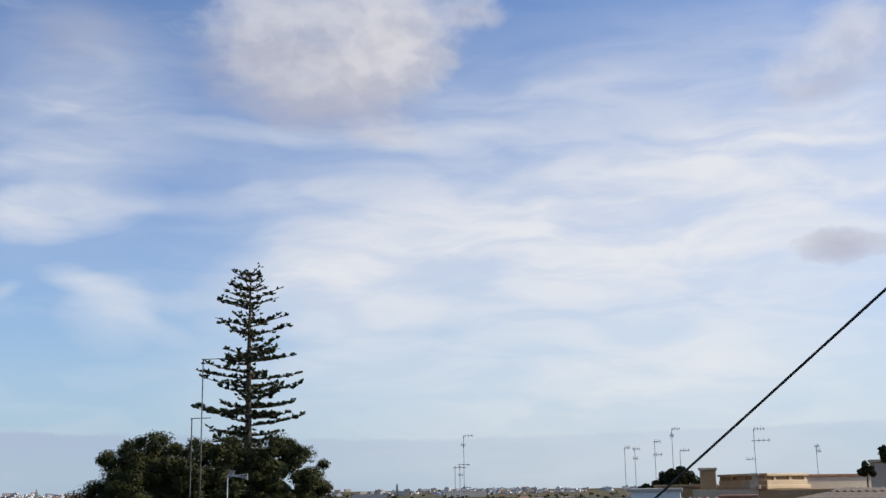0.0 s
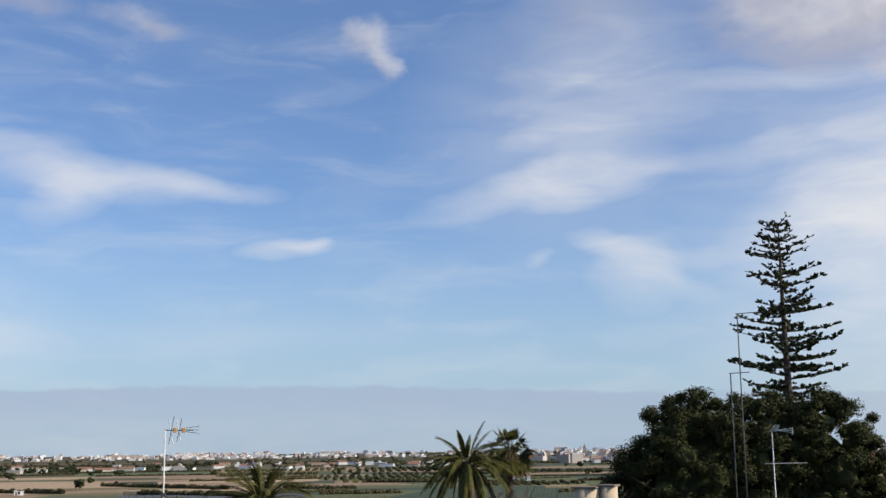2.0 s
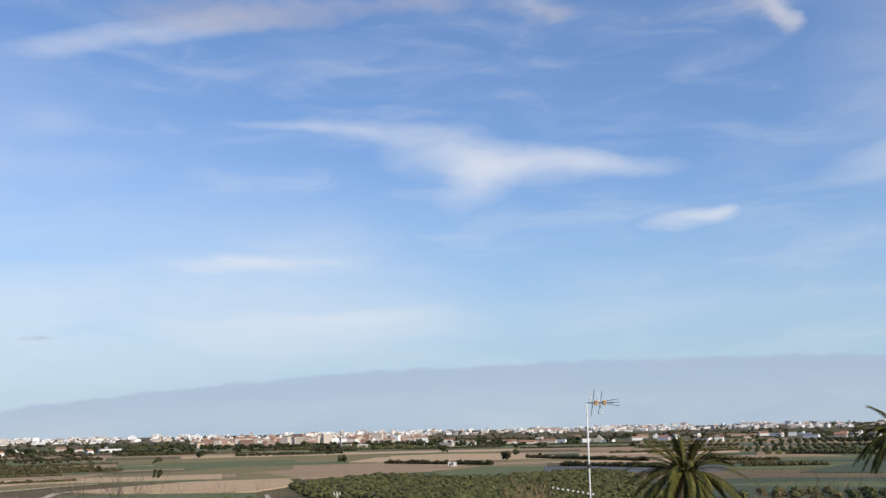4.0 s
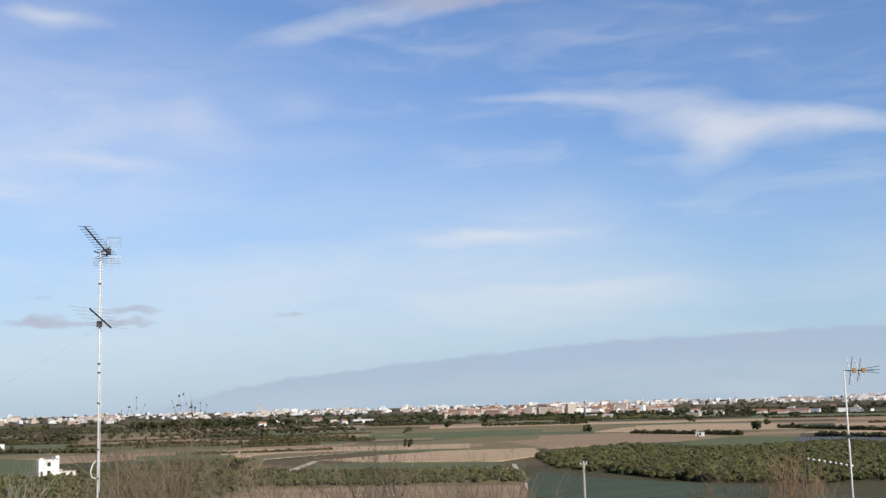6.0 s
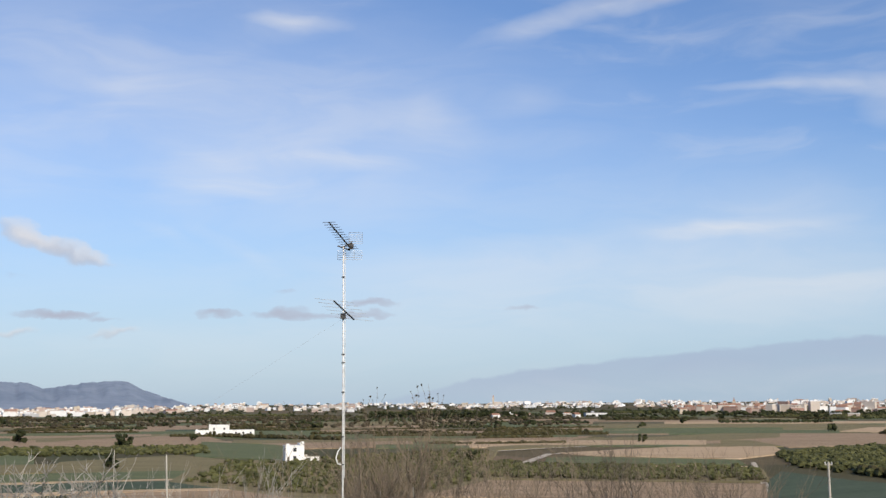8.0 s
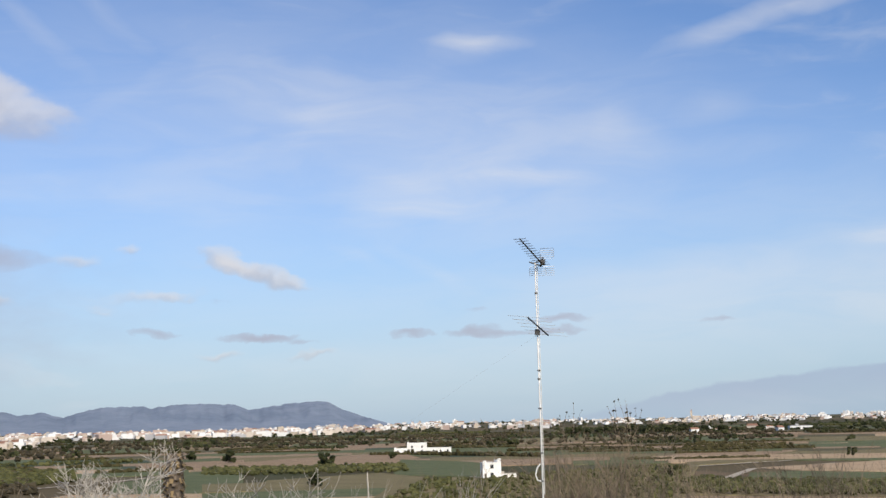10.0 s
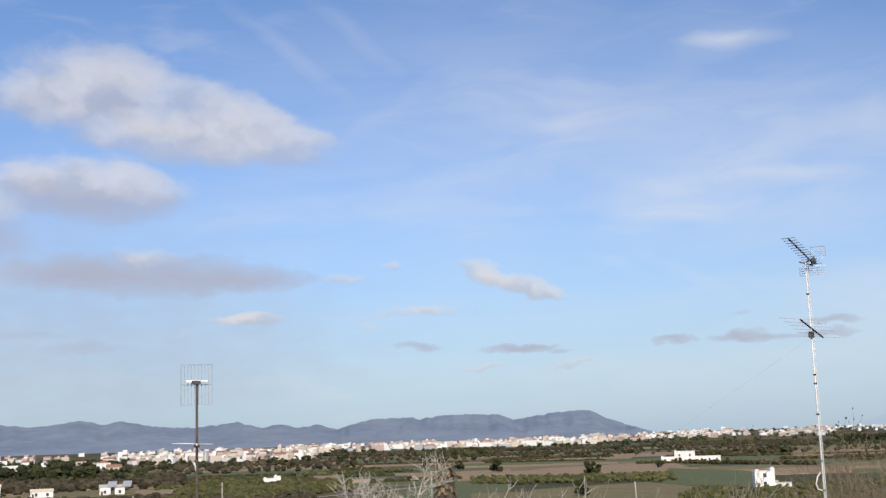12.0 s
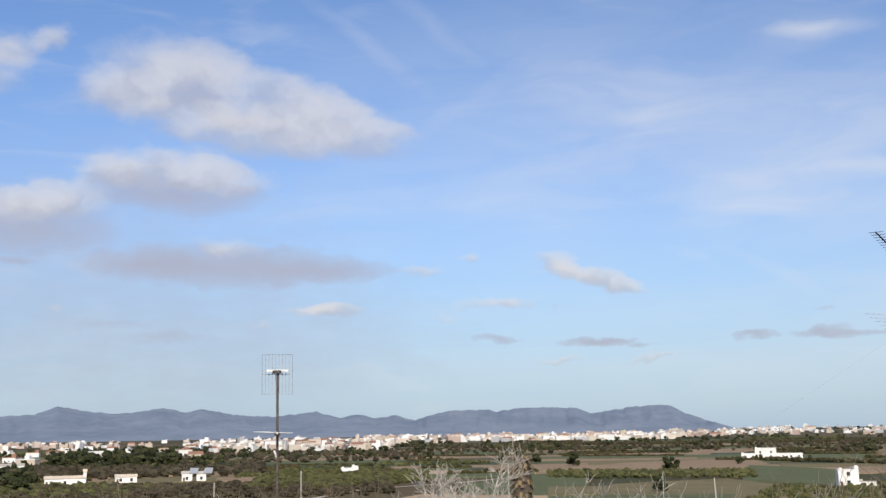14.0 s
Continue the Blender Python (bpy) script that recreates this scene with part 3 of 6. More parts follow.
def field(mat, label, *corners):
    """A plot on the plain, with a low raised edge."""
    LAYER[0] += 0.0008
    z, n = LAYER[0], len(corners)
    cx, cy = sum(c[0] for c in corners) / n, sum(c[1] for c in corners) / n
    s = Shape()
    vs = [(x - cx, y - cy, 0) for x, y in corners] + [((x - cx) * 0.99, (y - cy) * 0.99, z) for x, y in corners]
    s.add(vs, [tuple(range(n, 2 * n))] + [(i, (i + 1) % n, n + (i + 1) % n, n + i) for i in range(n)])
    me = mesh_of("field", s, mat)
    if me.polygons[0].normal.z < 0:
        me.flip_normals()
    ob = new("field", me)
    ob.location = (cx, cy, 0)
    return tagged(ob, label, "field", "fields of the plain", "structure")


def inside(x, y, poly):
    hit = False
    for (ax, ay), (bx, by) in zip(poly, poly[1:] + poly[:1]):
        if (ay > y) != (by > y) and x < (bx - ax) * (y - ay) / (by - ay) + ax:
            hit = not hit
    return hit


ORANGE_MESHES = []


def orange_mesh():
    if not ORANGE_MESHES:
        rng = random.Random(9)
        for i in range(7):
            t = Shape()
            for q in range(6):
                k, a = rng.uniform(0.42, 0.62), rng.uniform(0, 6.28)
                t.lump((0.42 * math.cos(a), 0.42 * math.sin(a), rng.uniform(0.5, 1.05)), (k, k, k * 0.8), rng, 0.3, 5, 7)
            t.tube([(0, 0, -0.1), (0, 0, 0.6)], [0.09, 0.06], 5)
            ORANGE_MESHES.append(mesh_of("orange_tree", t, ORANGE_LEAF))
    return ORANGE_MESHES


def orchard(label, corners, space, size, seed, angle=30.0, mat=None, gap=0.06, singles=0, lean=False):
    """Rows of low round trees filling a plot; the nearest ones stand as single trees."""
    rng = random.Random(seed)
    poly = list(corners)
    cx, cy = sum(c[0] for c in poly) / len(poly), sum(c[1] for c in poly) / len(poly)
    reach = max(math.hypot(x - cx, y - cy) for x, y in poly)
    ca, sa = math.cos(radians(angle)), math.sin(radians(angle))
    s, n, spots = Shape(), int(reach / space) + 1, []
    for i in range(-n, n + 1):
        for k in range(-n, n + 1):
            u, w = i * space + rng.uniform(-0.7, 0.7), k * space * 1.15 + rng.uniform(-0.7, 0.7)
            x, y = cx + u * ca - w * sa, cy + u * sa + w * ca
            if inside(x, y, poly) and rng.random() >= gap:
                spots.append((math.hypot(x, y), x, y))
    spots.sort()
    for d, x, y in spots[:singles]:
        ob = new("orange_tree", rng.choice(orange_mesh()))
        r = size * rng.uniform(0.8, 1.15)
        ob.matrix_basis = Matrix.Translation((x, y, 0)) @ Matrix.Rotation(rng.uniform(0, 6.28), 4, "Z") @ Matrix.Diagonal((r, r, r * rng.uniform(0.85, 1.1), 1))
        tagged(ob, "small round orange tree in an orchard row", "tree", "orange trees")
    for d, x, y in spots[singles:]:
        r = size * rng.uniform(0.75, 1.2)
        for q in range(1 if space > 6 or lean else 2):
            k = r * (1.0 if space > 6 else 0.78)
            s.lump((x - cx + rng.uniform(-0.4, 0.4) * r, y - cy + rng.uniform(-0.4, 0.4) * r, k * rng.uniform(0.6, 0.95)), (k, k, k * 0.75), rng, 0.36, 4 if lean else 5, 6 if lean else 7)
    return single("orchard", s, mat or ORANGE_LEAF, label, "orchard", "orchards", "stuff", (cx, cy, 0))


def depression(el):
    """The distance at which the plain is seen under the elevation el (below zero)."""
    return EYE / math.tan(radians(-el))


def outline(az0, az1, el0, el1, skew=0.0):
    """Corners of a long plot between two bearings and two depressions; skew: its slant."""
    n, pts = 4, []
    for i in range(n + 1):
        pts.append(at(az0 + (az1 - az0) * i / n, depression(el0 + skew * (i / n - 0.5))))
    for i in range(n, -1, -1):
        pts.append(at(az0 + (az1 - az0) * i / n, depression(el1 + skew * (i / n - 0.5))))
    return [(p.x, p.y) for p in pts]


def strip(mat, label, az0, az1, el0, el1, skew=0.0):
    return field(mat, label, *outline(az0, az1, el0, el1, skew))


def patchwork():
    """The far plain: long narrow plots side by side, dark groves and hedges between them."""
    rng = random.Random(11)
    kinds = {"olive": (OLIVE, "dark olive scrubland strip"), "weeds": (WEEDS, "weedy olive fallow strip"), "crop": (CROP, "green crop strip"),
             "deep": (DEEP_CROP, "dark green crop strip"), "earth": (EARTH, "bare brown tilled strip"), "pale": (PALE_EARTH, "pale dry tilled strip")}
    far = ("olive", "olive", "olive", "olive", "weeds", "crop", "deep", "earth")
    middle = ("olive", "olive", "weeds", "weeds", "crop", "crop", "deep", "earth", "earth")
    near = ("olive", "weeds", "weeds", "crop", "crop", "deep", "earth", "earth", "earth", "pale")
    el, count = -0.50, 0
    while el > -2.1:
        thick = 0.035 + 0.055 * -el
        az = -22.0 + rng.uniform(-3, 0)
        while az < 118:
            wide = rng.uniform(3.0, 9.5)
            mat, label = kinds[rng.choice(far if el > -0.75 else middle if el > -1.15 else near)]
            skew = rng.uniform(-0.6, 0.6) * thick
            strip(mat, label, az, az + wide, el, el - thick * rng.uniform(0.9, 1.3), skew)
            chance = rng.random() if not (el < -1.1 and 36 < az + wide / 2 < 64 or el < -1.4 and 73 < az + wide / 2 < 93) else 1.0
            if chance < (0.30 if el > -1.15 else 0.16) and wide < 7:
                orchard("distant dark grove in a strip", outline(az + 0.2, az + wide - 0.2, el - thick * 0.15, el - thick * 0.85, skew), 8.5 if el > -1 else 6.5, 1.9 if el > -1 else 1.6, 400 + count, mat=rng.choice((ORANGE_LEAF, HEDGE_LEAF, DARK_LEAF)), gap=0.22, lean=True)
            elif chance < 0.62:
                p, q = at(az, depression(el - skew / 2)), at(az + wide * rng.uniform(0.4, 1.0), depression(el + skew / 2))
                hedge(p[:2], q[:2], rng.uniform(1.3, 3.0), 100 + count, "distant dark hedge between fields", 3.0)
            count += 1
            az += wide
        el -= thick


def hedge(a, b, height, seed, label="long dark clipped hedge along a field", width=2.5, mat=None):
    rng = random.Random(seed)
    a, b = Vector((*a, 0)), Vector((*b, 0))
    s, length = Shape(), (b - a).length
    step = max(height * 0.6, a.length / 650)
    for i in range(int(length / step) + 1):
        p = a.lerp(b, min(1.0, i * step / length)) - a
        h = height * rng.uniform(0.6, 1.1) * (1.5 if rng.random() < 0.04 else 1.0)
        s.lump((p.x + rng.uniform(-0.5, 0.5), p.y + rng.uniform(-0.5, 0.5), h * 0.45), (step * 1.0, width * 0.6, h * 0.55), rng, 0.3, 4, 6)
    return single("hedge", s, mat or HEDGE_LEAF, label, "hedge", "field hedges", "", tuple(a))


def track(label, width, *pts):
    s = Shape()
    for (ax, ay), (bx, by) in zip(pts, pts[1:]):
        d = Vector((bx - ax, by - ay)).normalized() * width / 2
        n = Vector((-d.y, d.x))
        s.add([(ax + n.x - d.x, ay + n.y - d.y, 0.30), (ax - n.x - d.x, ay - n.y - d.y, 0.30), (bx - n.x + d.x, by - n.y + d.y, 0.304), (bx + n.x + d.x, by + n.y + d.y, 0.304)], [(0, 1, 2, 3)])
    return single("track", s, TRACK, label, "track", kind="structure")


def build_plots():
    # the far plain first, the near plots over it
    patchwork()
    field(PALE_EARTH, "broad pale tilled field", (-644, 536), (-767, 683), (-744, 745), (-640, 740), (-520, 640), (-600, 560))
    field(EARTH, "bare brown tilled field", (-668, 470), (-601, 532), (-471, 493), (-445, 414), (-447, 345), (-560, 400))
    field(PLASTIC, "dark mulched field", (-464, 486), (-340, 540), (-300, 480), (-372, 432))
    field(CROP, "green crop field beside an orchard", (-424, 400), (-471, 493), (-432, 502), (-355, 413), (-360, 376))
    field(WEEDS, "olive grass strip", (-667, 509), (-653, 447), (-606, 358), (-525, 228), (-489, 213), (-507, 255), (-528, 332), (-566, 432))
    field(EARTH, "bare brown tilled field", (-600, 235), (-690, 323), (-646, 353), (-568, 290), (-540, 240))
    field(PALE_EARTH, "pale tilled field crossed by a track", (-451, 229), (-480, 305), (-459, 347), (-400, 308), (-371, 264), (-419, 231))
    field(CROP, "green crop strip", (-415, 206), (-413, 226), (-364, 259), (-336, 242), (-379, 187))
    field(PALE_EARTH, "narrow pale earth strip", (-368, 176), (-326, 238), (-312, 229), (-353, 180))
    field(EARTH, "bare brown tilled field", (-313, 122), (-283, 163), (-257, 191), (-214, 160), (-262, 95))
    field(DEEP_CROP, "deep green crop field at the foot of the knoll", (-271, 202), (-300, 228), (-256, 219), (-205, 222), (-160, 210), (-170, 170), (-216, 160))
    field(CROP, "green crop field beside a white house", (-700, 118), (-615, 147), (-556, 143), (-449, 112), (-495, 84))
    field(CROP, "green crop field", (-400, -26), (-495, -30), (-596, 2), (-603, 26), (-437, 19), (-400, 2))
    field(EARTH, "broad bare brown field", (-662, 4), (-769, 59), (-850, 149), (-706, 137), (-646, 90), (-635, 28))
    field(PALE_EARTH, "pale tilled field", (-420, -40), (-330, -60), (-300, 10), (-400, 4))
    field(WEEDS, "weedy olive fallow field", (-440, 24), (-478, 30), (-516, 81), (-440, 95), (-340, 60), (-330, 20))
    field(CROP, "green crop field", (-290, 640), (-200, 720), (-330, 900), (-470, 800))
    field(EARTH, "bare brown tilled field", (-60, 640), (60, 640), (80, 900), (-90, 900))
    field(DEEP_CROP, "dark green crop field", (-260, 470), (-120, 500), (-140, 640), (-300, 620))
    strip(WEEDS, "dry olive grass strip", 75.5, 89.5, -2.72, -3.12)
    strip(CROP, "long green crop strip", 75.5, 89.5, -3.15, -3.52)
    strip(PALE_EARTH, "narrow pale bank between crops", 75.5, 89.5, -3.53, -3.6)
    strip(DEEP_CROP, "long dark green crop strip", 75.5, 90.5, -3.62, -3.98)
    strip(PALE_EARTH, "narrow pale bank between crops", 75.0, 92.0, -4.0, -4.1)
    strip(EARTH, "bare brown tilled strip", 74.0, 86.0, -4.12, -4.9)
    strip(EARTH, "bare brown tilled strip", 80.0, 92.5, -1.72, -1.98)
    strip(CROP, "green crop strip", 62.0, 76.0, -1.55, -1.75)
    strip(PALE_EARTH, "pale tilled strip", 56.0, 68.0, -1.9, -2.12)
    strip(WEEDS, "dry olive strip", 48.0, 62.0, -1.18, -1.3)
    strip(CROP, "green crop strip", 50.0, 64.0, -1.42, -1.58)
    strip(PALE_EARTH, "pale tilled strip", 42.0, 58.0, -1.02, -1.12)
    track("pale dust track between fields", 3.5, (-345, 155), (-356, 163), (-444, 222), (-469, 274), (-467, 300))
    track("pale dust track beside a grass strip", 4.0, (-470, 195), (-500, 250), (-530, 330), (-575, 430))
    track("pale dust track to an orchard", 3.5, (-400, -75), (-458, -68), (-511, -31), (-560, -10), (-620, 0))
    track("pale concrete channel running down to the fields", 1.7, tuple(at(53.96, 430)[:2]), tuple(at(53.66, 359)[:2]), tuple(at(53.1, 262)[:2]))
    track("pale track past a white house", 3.0, (-560, 90), (-495, 92), (-449, 112))
    field(WEEDS, "olive ground under orange trees", (-389, 169), (-353, 182), (-312, 231), (-263, 197), (-284, 163), (-313, 135))
    field(WEEDS, "dry olive ground under a sparse grove", (-455, 80), (-445, 112), (-462, 148), (-495, 222), (-400, 176), (-308, 137), (-270, 105), (-260, 70), (-339, 50))
    orchard("dense orange grove in rows", [(-392, 296), (-435, 383), (-360, 374), (-365, 455), (-330, 440), (-190, 280), (-200, 240), (-232, 226), (-281, 240), (-318, 248)], 3.6, 1.6, 3, singles=160)
    orchard("orange trees in a narrow plot", [(-389, 169), (-353, 180), (-312, 228), (-267, 197), (-284, 166), (-313, 138)], 3.8, 1.6, 4, singles=90)
    orchard("sparse orange grove in rows", [(-440, 87), (-430, 110), (-462, 143), (-490, 216), (-400, 172), (-311, 137), (-280, 110), (-270, 75), (-339, 55)], 4.6, 1.5, 5, gap=0.3, singles=80)
    orchard("orange grove behind a green field", outline(79.8, 89.5, -2.04, -2.36, 0.06), 4.4, 1.6, 6, lean=True)
    orchard("low green grove beside a small white house", [(-697, -155), (-735, -122), (-615, -55), (-516, -48), (-461, -80), (-481, -120)], 5.0, 1.9, 7, gap=0.15)
    orchard("low green grove", [(-430, -300), (-420, -150), (-500, -160), (-520, -190), (-520, -300)], 5.5, 1.9, 8, gap=0.2)
    field(DEEP_CROP, "dark green crop field", (-300, 330), (-250, 420), (-120, 470), (-100, 380), (-180, 300))
    field(CROP, "green crop field", (-240, 360), (-215, 400), (-90, 430), (-95, 390))
    orchard("low dark grove behind the palms", [(-190, 300), (-200, 340), (-60, 370), (-60, 320)], 5.0, 1.7, 9, gap=0.2)
    def sector(az0, az1, d0, d1):
        return [tuple(at(a, d)[:2]) for a, d in ((az0, d0), ((az0 + az1) / 2, d0), (az1, d0), (az1, d1), ((az0 + az1) / 2, d1), (az0, d1))]
    orchard("grey-brown leafless scrub below the farms", sector(97, 118, 420, 545), 5.2, 1.7, 10, mat=SCRUB_LEAF, gap=0.3)
    orchard("grey-brown scrub behind the farms", sector(103, 119, 640, 860), 7.5, 2.4, 12, mat=SCRUB_LEAF, gap=0.35)
    orchard("dark scattered bushes before the town", sector(95, 107, 900, 1400), 13.0, 2.5, 13, mat=SCRUB_LEAF, gap=0.6)
    orchard("dark scattered bushes before the town", sector(80, 95, 1100, 1900), 17.0, 2.3, 14, mat=SCRUB_LEAF, gap=0.62)
    orchard("dark scattered bushes on the plain", sector(62, 80, 1000, 1900), 17.0, 2.2, 15, mat=SCRUB_LEAF, gap=0.62)
    hedge((-587, 524), (-484, 516), 3.2, 1)
    hedge((-565, 640), (-427, 592), 3.0, 2)
    hedge((-430, 516), (-350, 500), 3.0, 3)
    hedge((-775, 147), (-664, 199), 3.2, 4)
    hedge((-801, 120), (-780, 160), 2.6, 5)
    hedge((-281, 243), (-225, 228), 2.8, 6, "dark bushes along a green field")


build_plots()


# ---- hills on the skyline ----
def mountain_range(label, profile, d, depth, seed):
    """A ridge whose crest follows bearings and elevations, with spurs on its flank."""
    prof = sorted(profile)
    n, m, s = 220, 14, Shape()
    a0, a1 = prof[0][0], prof[-1][0]
    for k in range(m + 1):
        for i in range(n + 1):
            az = a0 + (a1 - a0) * i / n
            el = np.interp(az, [q[0] for q in prof], [q[1] for q in prof])
            f = k / m
            dd = d - depth * f
            top = max(0.0, up(el, d) + 5 * noise.fractal(Vector((az * 3.0, seed, 0)), 1.0, 2.0, 4))
            rib = noise.fractal(Vector((az * 1.1, f * 3, seed)), 0.9, 2.0, 5)
            z = top * (1 - f) ** 1.15 + rib * 22 * math.sin(math.pi * min(1, f * 1.1)) * (1 - f) * min(1.0, top / 50)
            p = at(az, dd, max(z, 0.0) - (3 if k == m else 0))
            s.v.append(tuple(p))
    s.f = [(k * (n + 1) + i, k * (n + 1) + i + 1, (k + 1) * (n + 1) + i + 1, (k + 1) * (n + 1) + i) for k in range(m) for i in range(n)]
    return single("mountain", s, HAZY_ROCK, label, "mountain", "hills on the skyline", "structure", shade_smooth=True)


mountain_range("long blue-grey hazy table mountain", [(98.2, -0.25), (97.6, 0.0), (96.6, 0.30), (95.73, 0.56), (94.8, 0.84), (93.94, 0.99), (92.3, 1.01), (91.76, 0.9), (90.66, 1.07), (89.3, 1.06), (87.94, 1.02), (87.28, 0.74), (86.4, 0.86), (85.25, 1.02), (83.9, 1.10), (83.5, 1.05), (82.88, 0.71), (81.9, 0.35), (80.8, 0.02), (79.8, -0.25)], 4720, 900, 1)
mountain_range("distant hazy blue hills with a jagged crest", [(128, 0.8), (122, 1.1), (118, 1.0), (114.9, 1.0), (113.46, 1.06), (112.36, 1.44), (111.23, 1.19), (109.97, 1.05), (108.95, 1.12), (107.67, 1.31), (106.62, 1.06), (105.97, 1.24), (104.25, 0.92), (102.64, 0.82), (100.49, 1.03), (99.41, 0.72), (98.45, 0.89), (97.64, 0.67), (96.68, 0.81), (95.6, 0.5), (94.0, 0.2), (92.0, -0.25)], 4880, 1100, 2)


# ---- towns on the plain ----
def far_building(rng, az, d, w, dep, h, mat, roof_mat, group, gable=False):
    p = at(az, d, plain(d))
    b = thing("building", p, rng.choice(("pale low flat-roofed town building", "plain rendered town block with flat roof")) if not gable else "small town house with tiled gable roof", "building", group, turn=az + rng.uniform(-25, 25))
    s = Shape().box(-w / 2, -dep / 2, -0.2, w / 2, dep / 2, h)
    part("wall", s, mat, b)
    r = Shape()
    if gable:
        r.add([(-w / 2 - 0.4, -dep / 2 - 0.4, h), (w / 2 + 0.4, -dep / 2 - 0.4, h), (w / 2 + 0.4, dep / 2 + 0.4, h), (-w / 2 - 0.4, dep / 2 + 0.4, h), (-w / 2, 0, h + dep * 0.22), (w / 2, 0, h + dep * 0.22)],
              [(0, 1, 5, 4), (2, 3, 4, 5), (1, 2, 5), (3, 0, 4), (3, 2, 1, 0)])
    else:
        r.box(-w / 2 - 0.2, -dep / 2 - 0.2, h, w / 2 + 0.2, dep / 2 + 0.2, h + 0.7)
        if rng.random() < 0.5:
            k = rng.uniform(-0.3, 0.2) * w
            r.box(k, -2, h + 0.7, k + 4, 2, h + 3.2)
    part("roof", r, roof_mat, b)
    if d < 1300:
        for i in range(max(2, int(w / 4))):
            for st in range(max(1, int(h / 3.2))):
                x = -w / 2 + (i + 0.5) * w / max(2, int(w / 4))
                part("window", Shape().box(x - 0.6, -dep / 2 - 0.06, st * 3.1 + 1.0, x + 0.6, -dep / 2 + 0.05, st * 3.1 + 2.3), GLASS_DARK, b)
    return b


def town(seed, count, az0, az1, d0, d1, heights, widths, group, palette=(0, 0, 1, 1, 2, 3, 4, 5), joined=False):
    rng = random.Random(seed)
    if joined:  # a far mass of roofs and walls, too small to tell apart
        me, slots, s = bpy.data.meshes.new("town"), [], Shape()
        knots = [rng.uniform(az0, az1) for i in range(max(6, int((az1 - az0) * 0.7)))]
        for i in range(count):
            az = min(az1, max(az0, rng.gauss(rng.choice(knots), 0.8))) if rng.random() < 0.72 else rng.uniform(az0, az1)
            d = 1 / rng.uniform(1 / d1, 1 / d0) if d1 > 4800 else rng.uniform(d0, d1)
            k = 0.35 + 0.65 * (d / d1) ** 3 if d1 > 4800 else 1.0  # the far blocks are the tall ones
            h, w, dep = k * rng.uniform(*heights) * (1.5 if rng.random() < 0.08 else 1.0), k * rng.uniform(*widths), rng.uniform(10, 16)
            wall = rng.choice(palette)
            s.m = Matrix.Translation(at(az, d, plain(d) - 0.3)) @ Matrix.Rotation(radians(az + rng.uniform(-30, 30)), 4, "Z")
            s.box(-w / 2, -dep / 2, -0.2, w / 2, dep / 2, h)
            slots += [wall] * 6
            if rng.random() < 0.07:
                s.add([(-w / 2, -dep / 2, h), (w / 2, -dep / 2, h), (w / 2, dep / 2, h), (-w / 2, dep / 2, h), (-w / 2, 0, h + 2.6), (w / 2, 0, h + 2.6)], [(0, 1, 5, 4), (2, 3, 4, 5), (1, 2, 5), (3, 0, 4)])
                slots += [6] * 4
            else:
                k = rng.uniform(-0.4, 0.3) * w
                s.box(k, -3, h, k + rng.uniform(3, 8), 3, h + rng.uniform(1.5, 3.5))
                slots += [rng.choice(palette)] * 6
        me.from_pydata(s.v, [], s.f)
        for m in (*TOWN, TILE):
            me.materials.append(m)
        me.polygons.foreach_set("material_index", slots)
        tagged(new("town", me), "hazy far town of pale low buildings", "town", group, "stuff")
        return
    for i in range(count):
        az, d = rng.uniform(az0, az1), rng.uniform(d0, d1)
        h = rng.uniform(*heights) * (1.35 if rng.random() < 0.12 else 1.0)
        gable = rng.random() < 0.35
        far_building(rng, az, d, rng.uniform(*widths), rng.uniform(8, 14), h, TOWN[rng.choice(palette)], TILE if gable or rng.random() < 0.25 else TOWN[rng.choice((0, 1, 5))], group, gable)


def church(az, d, h, label):
    b = thing("church", at(az, d, plain(d)), label, "church", turn=az)
    part("tower", Shape().box(-3, -3, -0.2, 3, 3, h * 0.75), TOWN[3], b)
    part("spire", Shape().add([(-2.2, -2.2, h * 0.75), (2.2, -2.2, h * 0.75), (2.2, 2.2, h * 0.75), (-2.2, 2.2, h * 0.75), (0, 0, h)], [(0, 1, 4), (1, 2, 4), (2, 3, 4), (3, 0, 4)]), TOWN[4], b)
    part("nave", Shape().box(3, -6, -0.2, 26, 6, h * 0.35), TOWN[1], b)


